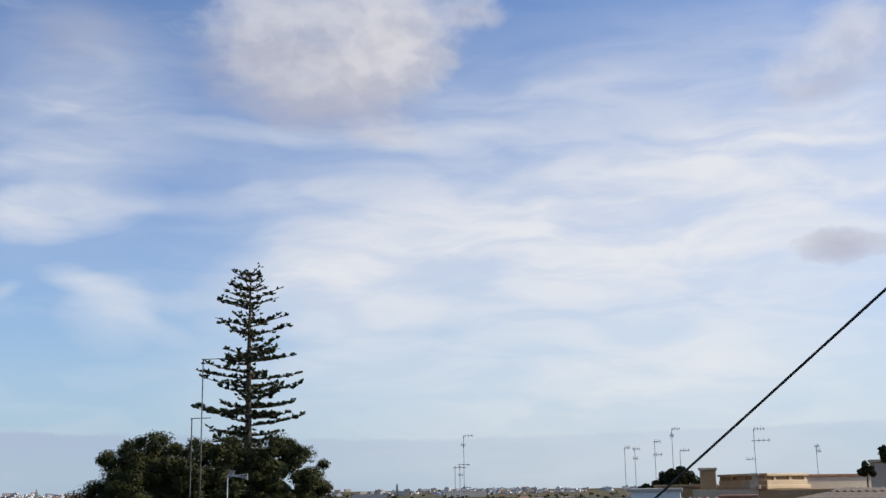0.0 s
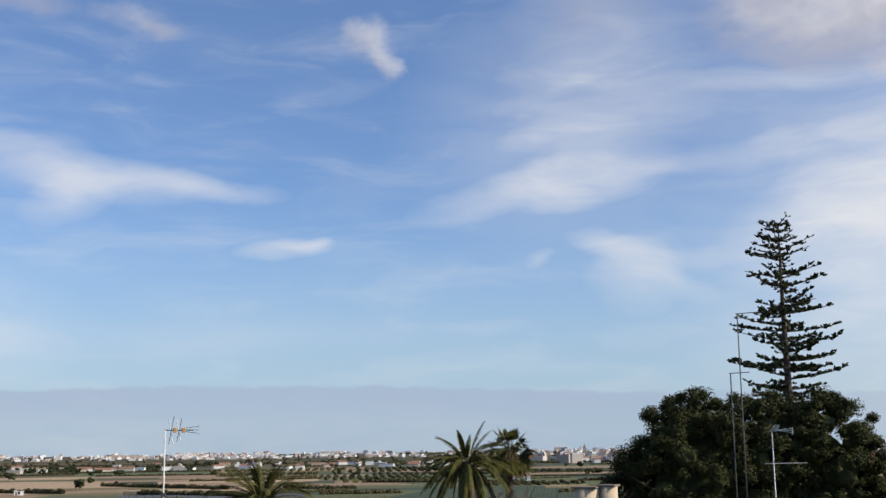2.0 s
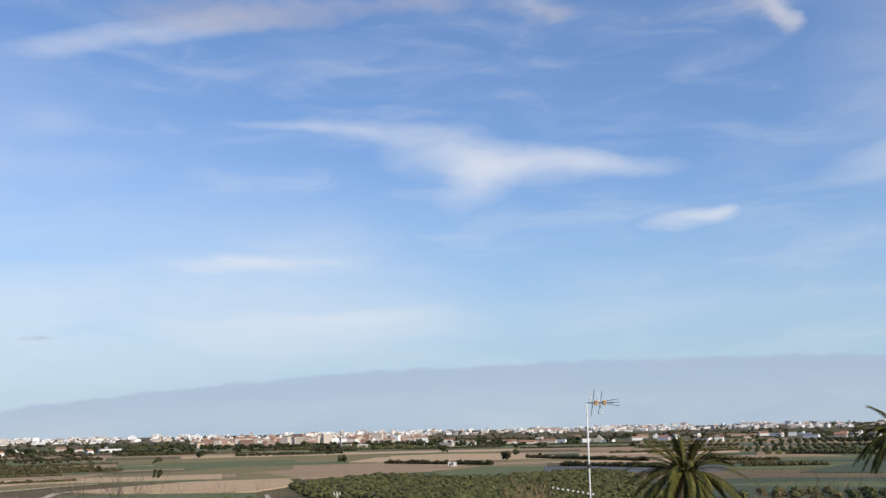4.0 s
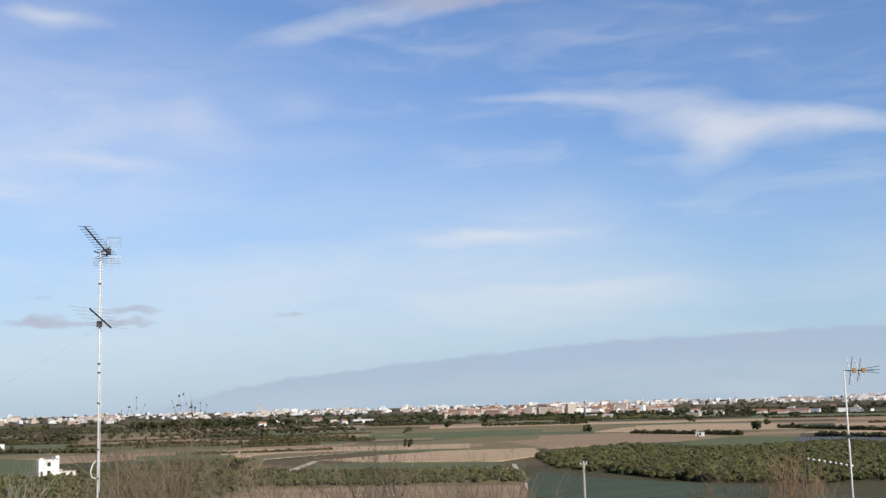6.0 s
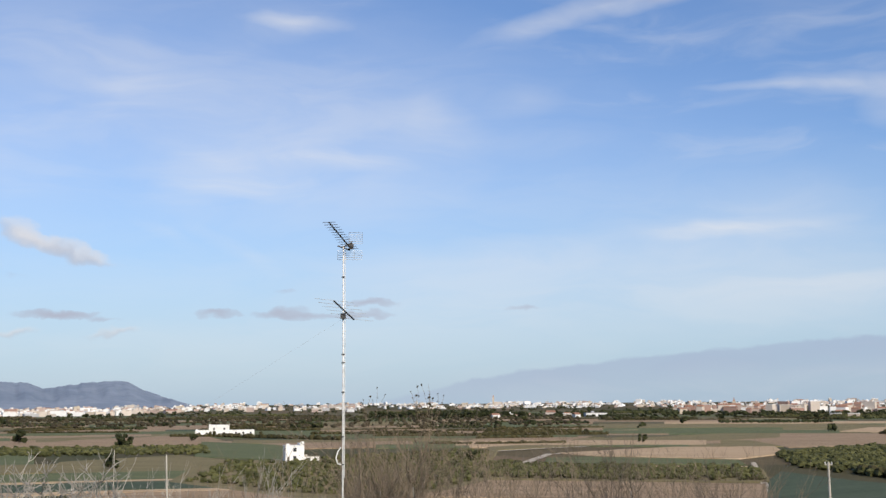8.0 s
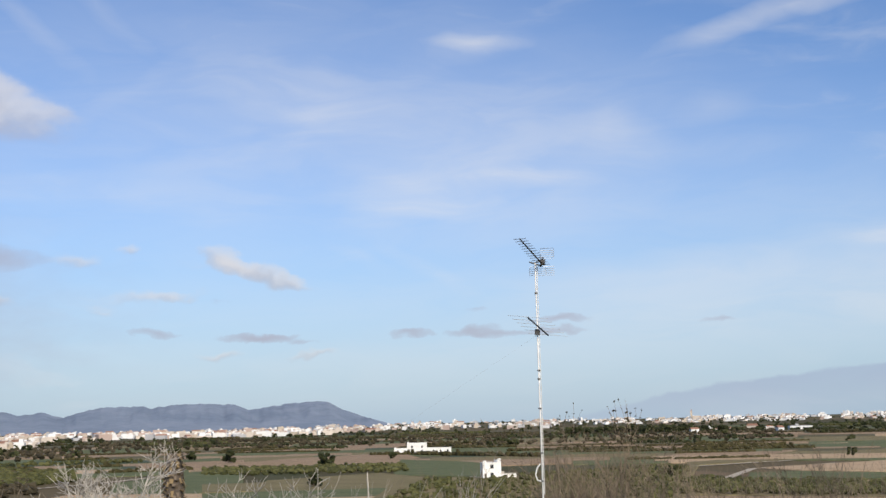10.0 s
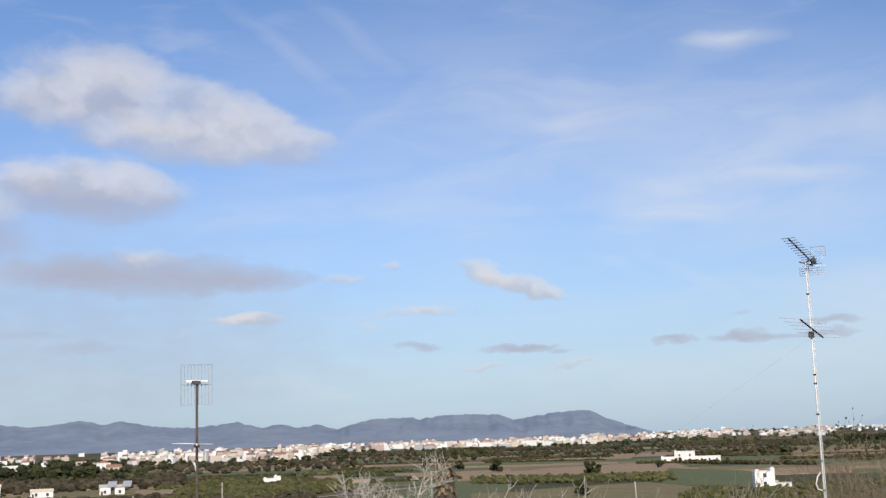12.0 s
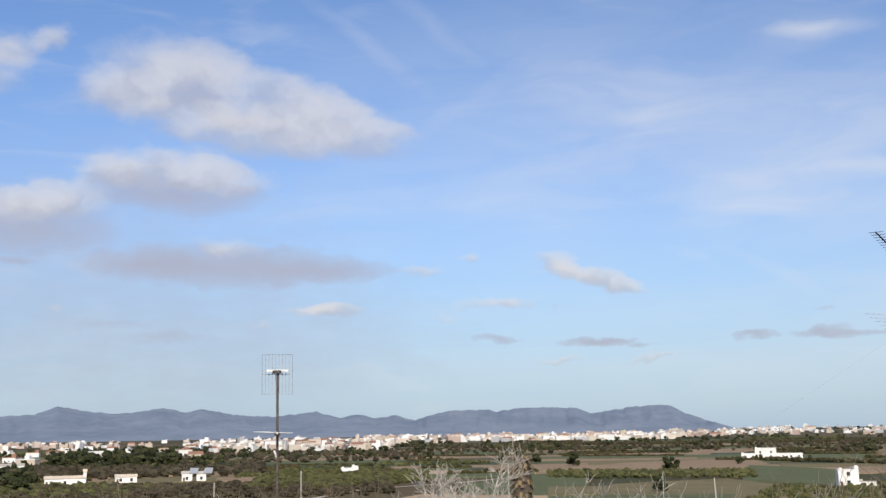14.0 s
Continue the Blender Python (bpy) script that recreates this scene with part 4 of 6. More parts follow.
def build_towns():
    pale = (0, 0, 0, 0, 0, 1, 1, 2, 3, 5, 5)
    town(1, 620, -22, 22, 3300, 4850, (4, 11), (8, 34), "towns on the skyline", pale, True)
    town(2, 420, 14, 38, 3300, 4850, (4, 12), (8, 34), "towns on the skyline", pale, True)
    town(3, 420, 34, 62, 3300, 4850, (4, 12), (8, 34), "towns on the skyline", pale, True)
    town(4, 330, 60, 84, 3200, 4850, (4, 11), (8, 30), "towns on the skyline", pale, True)
    warm = (0, 0, 0, 1, 1, 2, 2, 3, 5)
    town(15, 130, 73, 84, 2700, 3900, (4, 10), (8, 26), "towns on the skyline", warm, True)
    town(8, 330, 83, 98, 2300, 3500, (4, 11), (8, 30), "towns on the skyline", warm, True)
    town(14, 170, 97, 119, 2300, 3300, (4, 10), (7, 18), "towns on the skyline", warm, True)
    town(9, 200, 97.0, 106.5, 1500, 2300, (3.5, 9.5), (6, 15), "towns on the skyline", (0, 0, 1, 1, 2, 3), True)
    town(5, 120, 46.5, 57.5, 1900, 2500, (5, 14), (7, 22), "village among the fields", (0, 0, 1, 1, 2, 3, 4))
    town(6, 46, 23, 51, 1450, 2050, (2.8, 5.5), (8, 20), "farm sheds and houses", (0, 0, 0, 1, 3))
    town(7, 60, 15.5, 21.5, 1800, 2500, (5, 15), (7, 19), "village among the fields", (0, 0, 1, 1, 2, 3))
    town(10, 50, 106, 119, 900, 2200, (3.2, 6.5), (7, 16), "scattered houses under the hills", (0, 0, 1, 3))
    town(11, 9, 100.3, 102.5, 1650, 1750, (10, 13), (16, 26), "apartment blocks under the hills", (0, 1))
    town(12, 26, -20, 14, 1400, 2300, (3, 5.5), (10, 28), "farm sheds and houses", (0, 0, 1, 4))
    town(13, 9, 61, 67, 1600, 1850, (2.5, 4.2), (7, 15), "farm sheds and houses", (0, 0, 1))
    church(18.77, 2300, 32, "village church with a tall pale tower")
    church(2.2, 3300, 36, "far church tower on the skyline")
    church(66.1, 3900, 38, "far church tower on the skyline")
    church(54.7, 2300, 27, "village church with a slender tower")
    rng = random.Random(5)
    for az, d, w, h, mat in ((6.2, 2100, 60, 9, RED_SHED), (-1.0, 2900, 110, 12, TOWN[1]), (3.5, 2500, 70, 11, TOWN[1]), (56.4, 2350, 42, 11, TOWN[4]), (40.6, 3900, 120, 9, TOWN[2]), (61.2, 1700, 30, 4.5, TOWN[0])):
        far_building(rng, az, d, w, 18, h, mat, TOWN[5], "large far halls")


build_towns()


# ---- trees far off ----
def far_tree(loc, h, w, seed, label="dark round tree standing among the fields"):
    rng = random.Random(seed)
    b = thing("tree", (*loc, ground_z(*loc)), label, "tree", "trees of the plain")
    part("trunk", Shape().tube([(0, 0, -0.2), (0.1, 0, h * 0.3), (0, 0.1, h * 0.6)], [0.3, 0.22, 0.1], 5), BARK, b)
    s = Shape()
    for i in range(17):
        a, r, z = rng.uniform(0, 6.28), w * 0.40 * math.sqrt(rng.random()), rng.uniform(0.2, 0.84)
        k = w * rng.uniform(0.12, 0.22)
        s.lump((r * math.cos(a), r * math.sin(a), h * z), (k, k, k * 0.8), rng, 0.35, 5, 6)
    part("crown", s, DARK_LEAF, b)


def far_wood(label, places, seed, clumps=9):
    """Many far trees, too small to tell apart."""
    rng = random.Random(seed)
    s = Shape()
    for x, y in places:
        h, w, z0 = rng.uniform(4, 8), rng.uniform(6, 13), plain(math.hypot(x, y))
        for i in range(clumps):
            a, r, k = rng.uniform(0, 6.28), w * 0.4 * math.sqrt(rng.random()), w * rng.uniform(0.12, 0.22)
            s.lump((x + r * math.cos(a), y + r * math.sin(a), z0 + h * rng.uniform(0.2, 0.84)), (k, k, k * 0.8), rng, 0.35, 4, 6)
    single("far_trees", s, DARK_LEAF, label, "trees", "far woods", "stuff")


def build_far_trees():
    rng = random.Random(21)
    for az, el, h, w in ((50.4, -1.5, 6, 7), (42.5, -1.55, 7, 8), (83.6, -2.05, 8, 9), (88.2, -1.75, 8, 10), (89.9, -1.62, 7, 8), (80.4, -1.75, 5, 5), (84.2, -3.0, 6, 6), (59.0, -2.0, 5, 5), (90.6, -1.55, 5, 6), (91.6, -1.5, 5, 5), (67.2, -2.9, 5, 5)):
        far_tree(tuple(at(az, EYE / math.tan(radians(-el)))[:2]), h, w, rng.random())
    far_wood("distant dark trees beside a village", [tuple(at(rng.uniform(38, 66), rng.uniform(1350, 1950))[:2]) for i in range(90)], 60)
    far_wood("dark tree belt before the village", [tuple(at(rng.uniform(46, 58), rng.uniform(1650, 1950))[:2]) for i in range(90)], 61)
    far_wood("dark green belt under the skyline", [tuple(at(rng.uniform(-22, 84), 1 / rng.uniform(1 / 4300, 1 / 2100))[:2]) for i in range(620)], 62, 5)
    far_wood("distant dark trees between houses and fields", [tuple(at(rng.uniform(-21, 118), 1 / rng.uniform(1 / 2900, 1 / 900))[:2]) for i in range(130)], 130)
    for i in range(34):
        far_tree(tuple(at(rng.uniform(107, 113), rng.uniform(800, 1050))[:2]), rng.uniform(9, 13), rng.uniform(9, 13), rng.random(), "dark pine of a small wood by the farms")
    for i in range(26):
        far_tree(tuple(at(rng.uniform(64.5, 72), rng.uniform(1500, 1900))[:2]), rng.uniform(8, 12), rng.uniform(10, 15), rng.random(), "distant dark tree of a wood")
    far_wood("distant dark trees among town houses", [tuple(at(rng.uniform(80, 108), rng.uniform(1450, 2600))[:2]) for i in range(70)], 70)
    far_wood("distant dark tree belts before the towns", [tuple(at(rng.gauss(rng.choice((18, 24, 31, 37, 44, 52, 58, 66, 72, 78, 85, 91, 97, 101)), 1.6), rng.uniform(1500, 2700))[:2]) for i in range(260)], 260, 6)
    far_wood("hazy dark trees between far town blocks", [tuple(at(rng.gauss(rng.choice((22, 29, 40, 47, 55, 63, 69, 75, 80)), 1.8), rng.uniform(2800, 4700))[:2]) for i in range(220)], 221)
    far_wood("dark trees in front of the hill town", [tuple(at(rng.uniform(97, 118), rng.uniform(1150, 2100))[:2]) for i in range(130)], 131, 7)
    far_wood("dark trees among scattered houses", [tuple(at(rng.uniform(104, 119), 1 / rng.uniform(1 / 2300, 1 / 750))[:2]) for i in range(80)], 80)
    for i in range(14):
        far_tree(tuple(at(rng.uniform(113, 118), rng.uniform(500, 800))[:2]), rng.uniform(7, 10), rng.uniform(7, 10), rng.random(), "dark tree beside scattered houses")


build_far_trees()


# ---- farmhouses in the fields ----
def farmhouse(name, loc, turn, label, blocks, roof="flat", roof_mat=None):
    """White rendered blocks (x0, y0, x1, y1, height), each with a parapet or a tiled roof, windows and a door."""
    b = thing(name, (*loc, 0), label, "house", turn=turn)
    for i, (x0, y0, x1, y1, h) in enumerate(blocks):
        part("wall", Shape().box(x0, y0, -0.3, x1, y1, h), WHITEWASH, b)
        if roof == "flat":
            part("roof", Shape().box(x0 - 0.15, y0 - 0.15, h, x1 + 0.15, y1 + 0.15, h + 0.25).box(x0 + 0.3, y0 + 0.3, h + 0.25, x0 + 1.5, y0 + 1.5, h + 0.9), CONCRETE if h < 3 else WHITEWASH, b)
        else:
            my = (y0 + y1) / 2
            part("roof", Shape().add([(x0 - 0.3, y0 - 0.3, h), (x1 + 0.3, y0 - 0.3, h), (x1 + 0.3, y1 + 0.3, h), (x0 - 0.3, y1 + 0.3, h), (x0 - 0.3, my, h + 1.3), (x1 + 0.3, my, h + 1.3)],
                                     [(0, 1, 5, 4), (2, 3, 4, 5), (1, 2, 5), (3, 0, 4), (3, 2, 1, 0)]), roof_mat or TILE, b)
        if h < 2 or x1 - x0 < 2:
            continue
        n = max(1, int((x1 - x0) / 5.0))
        for st in range(max(1, int(h / 3))):
            for k in range(n):
                x = x0 + (k + 0.5) * (x1 - x0) / n
                w = part("window", Shape().box(x - 0.6, y0 - 0.07, st * 3 + 1.0, x + 0.6, y0 + 0.05, st * 3 + 2.4), GLASS_DARK, b)
                part("sill", Shape().box(x - 0.7, y0 - 0.14, st * 3 + 0.9, x + 0.7, y0 + 0.04, st * 3 + 1.0), CONCRETE, w)
    x0, y0 = blocks[0][:2]
    part("door", Shape().box(x0 + 0.6, y0 - 0.07, 0, x0 + 1.5, y0 + 0.05, 2.1), BARK, b)
    return b


farmhouse("house", at(75.7, 452)[:2], 75.7 + 8, "white two-storey farmhouse with a low wall", [(-3.6, -3, 3.4, 4, 6.0), (1.9, -2.95, 3.35, 3.95, 6.7), (3.4, -1, 9.5, 0, 1.8)])
farmhouse("house", at(78.9, 838)[:2], 78.9, "long white farmhouse with a row of low arches", [(-21, -4, 19, 4, 3.6), (-12, -4.2, 2, 4.2, 7.2)])
farmhouse("house", at(98.9, 632)[:2], 98.9, "small white flat-roofed field hut", [(-4.5, -3, 4.5, 3, 3.6), (1, -3.1, 4.4, 3.1, 4.6)])
farmhouse("house", at(112.0, 575)[:2], 112, "low white farm building with a chimney", [(-9, -4, 9, 4, 3.4), (8, -1, 9.4, 0.6, 6.2)], "tiled", SUNNY)
farmhouse("house", at(109.3, 590)[:2], 109.3, "low white farm shed", [(-5, -3, 5, 3, 3.0)], "tiled", SUNNY)
farmhouse("house", at(106.2, 590)[:2], 106.2, "white farmhouse with pitched grey roofs", [(-6, -3, -1, 3, 3.8), (1, -3, 5.5, 3, 3.6)], "tiled", CONCRETE)
farmhouse("house", at(1.26, 838)[:2], 1.26, "white farmhouse with a raised middle", [(-8, -4, 8, 4, 3.4), (-3, -4.2, 4, 4.2, 5.8)], "tiled")
farmhouse("house", at(21.6, 830)[:2], 21.6, "small white hut with gable roof", [(-3, -3, 3, 3, 3.6), (-9, -2, -4, 2, 2.8)], "tiled")
farmhouse("house", at(45.1, 700)[:2], 45, "tiny white pump house", [(-2.5, -2, 2.5, 2, 2.6)])
farmhouse("house", at(114.5, 800)[:2], 114.5, "white farm building among trees", [(-10, -4, 10, 4, 5.0)], "tiled", CONCRETE)
b = thing("solar_panels", at(105.9, 588, 3.9), "two tilted grey solar panels over a farmhouse", "solar panel", turn=105.9)
for x in (-3.6, 3.2):
    part("panel", Shape().add([(x - 2, -1.4, 0), (x + 2, -1.4, 0), (x + 2.6, 1.4, 2.6), (x - 1.4, 1.4, 2.6), (x - 2, -1.2, -0.15), (x + 2, -1.2, -0.15), (x + 2.6, 1.6, 2.45), (x - 1.4, 1.6, 2.45)], [(0, 1, 2, 3), (7, 6, 5, 4), (0, 4, 5, 1), (1, 5, 6, 2), (2, 6, 7, 3), (3, 7, 4, 0)]), PANEL_BLUE, b)
    part("strut", Shape().tube([(x, 1.2, -0.8), (x, 1.2, 2.2)], 0.12, 6), STEEL, b)


# ---- foreground: great trees ----
def stand(az, d):
    return at(az, d, hill(d))


def evergreen(az, d, top_el, half, seed, label, leaves=190000):
    """A broad evergreen: short trunk, limbs, a domed uneven crown of leaf clumps."""
    rng, nrg = random.Random(seed), np.random.default_rng(seed)
    base = stand(az, d)
    h = up(top_el, d) - base.z
    b = thing("broad_evergreen_tree", base, label, "tree", "evergreen trees round the conifer")
    part("trunk", Shape().tube([(0, 0, -0.3), (0.1, 0.1, h * 0.2), (0, 0, h * 0.45)], [0.45, 0.36, 0.25], 9), BARK, b, shade_smooth=True)
    masses, clumps = [], []
    for i in range(46):  # the broad rounded masses that make up the crown
        a, el = i * 2.39996, math.asin(-0.75 + 1.72 * (i + 0.5) / 46)
        r = half * rng.uniform(0.76, 0.9)
        masses.append((Vector((math.cos(a) * math.cos(el) * r, math.sin(a) * math.cos(el) * r, h * 0.48 + math.sin(el) * (h * 0.46))), half * rng.uniform(0.2, 0.31)))
    for c, r in masses:
        for k in range(9):  # and the leafy clumps on each of them
            d3 = Vector((rng.gauss(0, 1), rng.gauss(0, 1), rng.gauss(0.25, 1))).normalized()
            clumps.append((c + Vector((d3.x * r, d3.y * r, d3.z * r * 0.8)), r * rng.uniform(0.28, 0.5)))
    for i in range(9):
        c, _ = clumps[i * 43]
        part("limb", Shape().tube([(0, 0, h * 0.35), tuple(c * 0.5 + Vector((0, 0, h * 0.22))), tuple(c * 0.92)], [0.16, 0.1, 0.03], 5), BARK, b)
    core = Shape()
    core.lump((0, 0, h * 0.48), (half * 0.6, half * 0.6, h * 0.33), rng, 0.04, 12, 20)
    for c, r in masses:
        core.lump(c * 0.94, (r * 0.5, r * 0.5, r * 0.42), rng, 0.15, 6, 9)
    part("inner_crown", core, OAK_LEAF, b)
    cs, ns = [], []
    each = leaves // len(clumps)
    for c, r in clumps:
        n = nrg.normal(size=(each, 3))
        n /= np.linalg.norm(n, axis=1)[:, None]
        rr = r * nrg.uniform(0.1, 1.3, (each, 1)) * np.array([1, 1, 0.8])
        cs.append(np.array(c) + n * rr)
        ns.append(n + np.array((0, 0, 0.4)))
    part("crown", leaf_mesh("crown", np.concatenate(cs), 0.066, OAK_LEAF, nrg, np.concatenate(ns) * 1.6, 2.0), OAK_LEAF, b)


def araucaria(az, d, top_el, seed):
    """A tall conifer with level whorls of limbs whose tufts turn upwards."""
    rng = random.Random(seed)
    base = stand(az, d)
    h = up(top_el, d) - base.z
    b = thing("norfolk_island_pine", base, "tall dark araucaria conifer with level tiers of upturned tufts", "tree")
    part("trunk", Shape().tube([(0, 0, -0.3), (0.05, 0, h * 0.4), (-0.03, 0.02, h * 0.8), (0, 0, h - 0.1)], [0.34, 0.24, 0.11, 0.03], 9), BARK, b, shade_smooth=True)
    def tuft(shape, p, out, size):
        """One upturned tuft: a bunch of short stubby shoots fanning upwards."""
        for m in range(7):
            lean = Vector((rng.uniform(-1, 1), rng.uniform(-1, 1), 0)) * 0.8 + out * 0.4 + Vector((0, 0, rng.uniform(0.05, 0.95)))
            tip = p + lean * size * rng.uniform(0.75, 1.15)
            shape.tube([p, p.lerp(tip, 0.6), tip], [size * 0.16, size * 0.29, size * 0.11], 5)

    z = h * 0.505
    while z < h - 0.1:
        f = (h - z) / (h * 0.5)
        reach = 0.5 + 2.4 * min(1.0, f * 2.0) ** 0.6
        n, a0 = rng.choice((6, 7, 8)), rng.uniform(0, 6.28)
        wood, tufts = Shape(), Shape()
        for k in range(n):
            if f > 0.15 and rng.random() < 0.08:
                continue
            a = a0 + 6.283 * k / n + rng.uniform(-0.3, 0.3)
            L = reach * rng.choice((0.5, 0.7, 0.85, 0.95, 1.0, 1.12)) * rng.uniform(0.92, 1.06)
            out, side = Vector((math.cos(a), math.sin(a), 0)), Vector((-math.sin(a), math.cos(a), 0))
            rise = 0.13 + 0.9 * max(0.0, 0.35 - f) - 0.10 * max(0.0, f - 0.5) + rng.uniform(-0.10, 0.10)
            z1 = z + rng.uniform(-0.28, 0.28) * min(1.0, f * 3)
            path = [out * (L * q) + side * (0.08 * L * math.sin(q * 3 + k)) + Vector((0, 0, z1 + L * (rise * q + 0.02 * q ** 3 - 0.03 * math.sin(q * 3.1)))) for q in (0, 0.25, 0.5, 0.75, 1.0)]
            wood.tube(path, [0.055 * min(1, f + 0.3), 0.042, 0.032, 0.024, 0.014], 5)
            q = 0.1
            while q < 1.01:
                i = min(3, int(q * 4))
                p = path[i].lerp(path[i + 1], min(1.0, q * 4 - i))
                size = rng.uniform(0.13, 0.23) * (0.75 + 0.3 * min(1, f * 2))
                tuft(tufts, p, out, size)
                spray = 0.5 * (1.15 - q) * min(1.0, 0.3 + f)
                for sgn in (-1, 1):
                    if rng.random() < 0.35 + 0.55 * min(1, f):
                        e = p + side * sgn * (spray * rng.uniform(0.5, 1.3) + 0.1) + out * rng.uniform(0.0, 0.25) + Vector((0, 0, rng.uniform(-0.05, 0.12)))
                        wood.tube([p, e], [0.016, 0.01], 4)
                        tuft(tufts, e, (out + side * sgn * 0.6).normalized(), size * rng.uniform(0.65, 1.0))
                q += rng.uniform(0.2, 0.46) * (1.25 - 0.5 * min(1, f)) / max(0.7, L)
        limb = part("limb_tier", wood, BARK, b)
        part("foliage", tufts, PINE_LEAF, limb)
        z += (0.72 if f > 0.2 else 0.5 if f > 0.08 else 0.3) * rng.uniform(0.85, 1.12)


evergreen(13.5, 58, 2.95, 3.85, 31, "broad dark evergreen tree with a domed leafy crown")
evergreen(8.0, 59, 2.75, 3.2, 32, "broad dark evergreen tree with a rounded leafy crown")
evergreen(10.4, 58.5, 2.7, 3.2, 33, "dark evergreen tree filling in behind two broader ones", 90000)
evergreen(16.2, 60, -0.2, 2.0, 34, "lower dark evergreen bush beside a broad tree", 50000)
evergreen(5.9, 60, -0.5, 2.0, 35, "lower dark evergreen bush at the edge of the trees", 50000)
araucaria(9.27, 62, 10.33, 7)


# ---- palms ----
def palm(az, d, crown_el, reach, seed, label, fronds=52, fan=False, dry=10, trunk_r=0.26):
    rng = random.Random(seed)
    base = stand(az, d)
    h = up(crown_el, d) - base.z
    b = thing("palm_tree", base, label, "palm", "palms on the slope")
    s = Shape()
    pts, rad = [], []
    for i in range(24):
        f = i / 23
        pts.append((0.05 * math.sin(f * 4), 0.04 * math.cos(f * 3), -0.3 + (h + 0.3) * f))
        rad.append(trunk_r * (1.15 if i % 2 else 0.98) * (1.0 if f < 0.85 else 1.0 + (f - 0.85) * 3))
    part("trunk", s.tube(pts, rad, 10), BARK, b)
    for i in range(fronds + dry):
        old = i >= fronds
        a = i * 2.39996 + rng.uniform(-0.15, 0.15)
        tilt = radians(rng.uniform(-75, -40)) if old else radians((86 - 150 * (i / fronds) if fan else 74 - 94 * (i / fronds) ** 0.9) + rng.uniform(-9, 9))
        L = reach * rng.uniform(0.95, 1.2) * (0.75 if old else 1.12 - 0.3 * max(0.0, math.sin(tilt)))
        out, side = Vector((math.cos(a), math.sin(a), 0)), Vector((-math.sin(a), math.cos(a), 0))
        p, ang, path = Vector((0, 0, h)) + out * 0.15, tilt, []
        for k in range(9):
            path.append(p.copy())
            p = p + (out * math.cos(ang) + Vector((0, 0, math.sin(ang)))) * L / 8
            ang -= radians((1.5 if fan else 2.0) + (4 if fan else 7.0) * max(0.0, math.cos(ang)))
        f = Shape().tube(path, [0.03, 0.026, 0.022, 0.018, 0.015, 0.012, 0.009, 0.006, 0.003], 4)
        roll = rng.uniform(-1.2, 1.2)
        n = 36 if not fan else 26
        for k in range(n):
            q = (0.14 + 0.86 * k / (n - 1)) if not fan else 0.5
            j = min(7, int(q * 8))
            c = path[j].lerp(path[j + 1], q * 8 - j)
            d0 = (path[j + 1] - path[j]).normalized()
            upv = side.cross(d0)
            wide = side * math.cos(roll) + upv * math.sin(roll)
            for sgn in (-1, 1):
                if fan:
                    th = radians(2 + 80 * k / n) * sgn
                    dirn = d0 * math.cos(th) + wide * math.sin(th) - Vector((0, 0, 0.02 + 0.12 * rng.random()))
                    ll = L * 0.52 * (1.0 - 0.35 * k / n) * rng.uniform(0.85, 1.1)
                else:
                    dirn = d0 * 1.0 + side * sgn * 0.62 + upv * 0.30 - Vector((0, 0, 0.15 * rng.random()))
                    ll = L * 0.155 * math.sin(0.35 + q * 2.45) * rng.uniform(0.85, 1.1)
                dirn.normalize()
                w = upv.cross(dirn).normalized() * (0.026 if fan else 0.023)
                tip = c + dirn * ll - Vector((0, 0, 0.12 * ll))
                m = c + dirn * ll * 0.5
                f.add([c - w * 0.6, c + w * 0.6, m + w, m - w, tip], [(0, 1, 2, 3), (3, 2, 4)])
        part("dry_frond" if old else "frond", f, PALM_DRY if old else PALM_LEAF, b, "brown dry hanging frond" if old else "")


palm(24.45, 56, -0.62, 2.25, 1, "date palm with a full arching green crown", 46, dry=9)
palm(22.4, 62, -0.05, 1.35, 2, "fan palm with a brown skirt of dry leaves", 44, True, 34, 0.2)
palm(34.15, 48, -2.25, 2.3, 3, "low date palm with arching olive fronds", 54, dry=6)
palm(71.6, 46, -4.6, 1.7, 4, "young palm with only its frond tips showing", 36, dry=3)


def stump_palm(az, d, top_el):
    rng = random.Random(3)
    base = stand(az, d)
    h = up(top_el, d) - base.z
    b = thing("dead_palm", base, "dead headless palm trunk with shaggy brown leaf bases", "palm")
    pts = [(0, 0, -0.3 + (h + 0.3) * i / 12) for i in range(13)]
    part("trunk", Shape().tube(pts, [0.3] * 8 + [0.33, 0.38, 0.4, 0.36, 0.22], 10), BARK, b, shade_smooth=True)
    for i in range(230):
        a, z = i * 2.39996, h - 3.2 + 3.2 * i / 230
        r = 0.28 + 0.1 * math.sin((z - h + 3.2) / 3.2 * 2.6)
        out = Vector((math.cos(a), math.sin(a), 0))
        sd = Vector((-out.y, out.x, 0)) * rng.uniform(0.05, 0.09)
        p, q = out * r + Vector((0, 0, z)), out * (r + rng.uniform(0.07, 0.2)) + Vector((0, 0, z + rng.uniform(-0.28, 0.14)))
        part("leaf_base", Shape().add([p - sd, p + sd, q + sd * 0.7, q - sd * 0.7, p + Vector((0, 0, -0.08))], [(0, 1, 2, 3), (4, 0, 3), (1, 4, 2), (4, 3, 2)]), PALM_DRY if rng.random() < 0.45 else TWIG, b)


stump_palm(90.67, 50, -1.2)


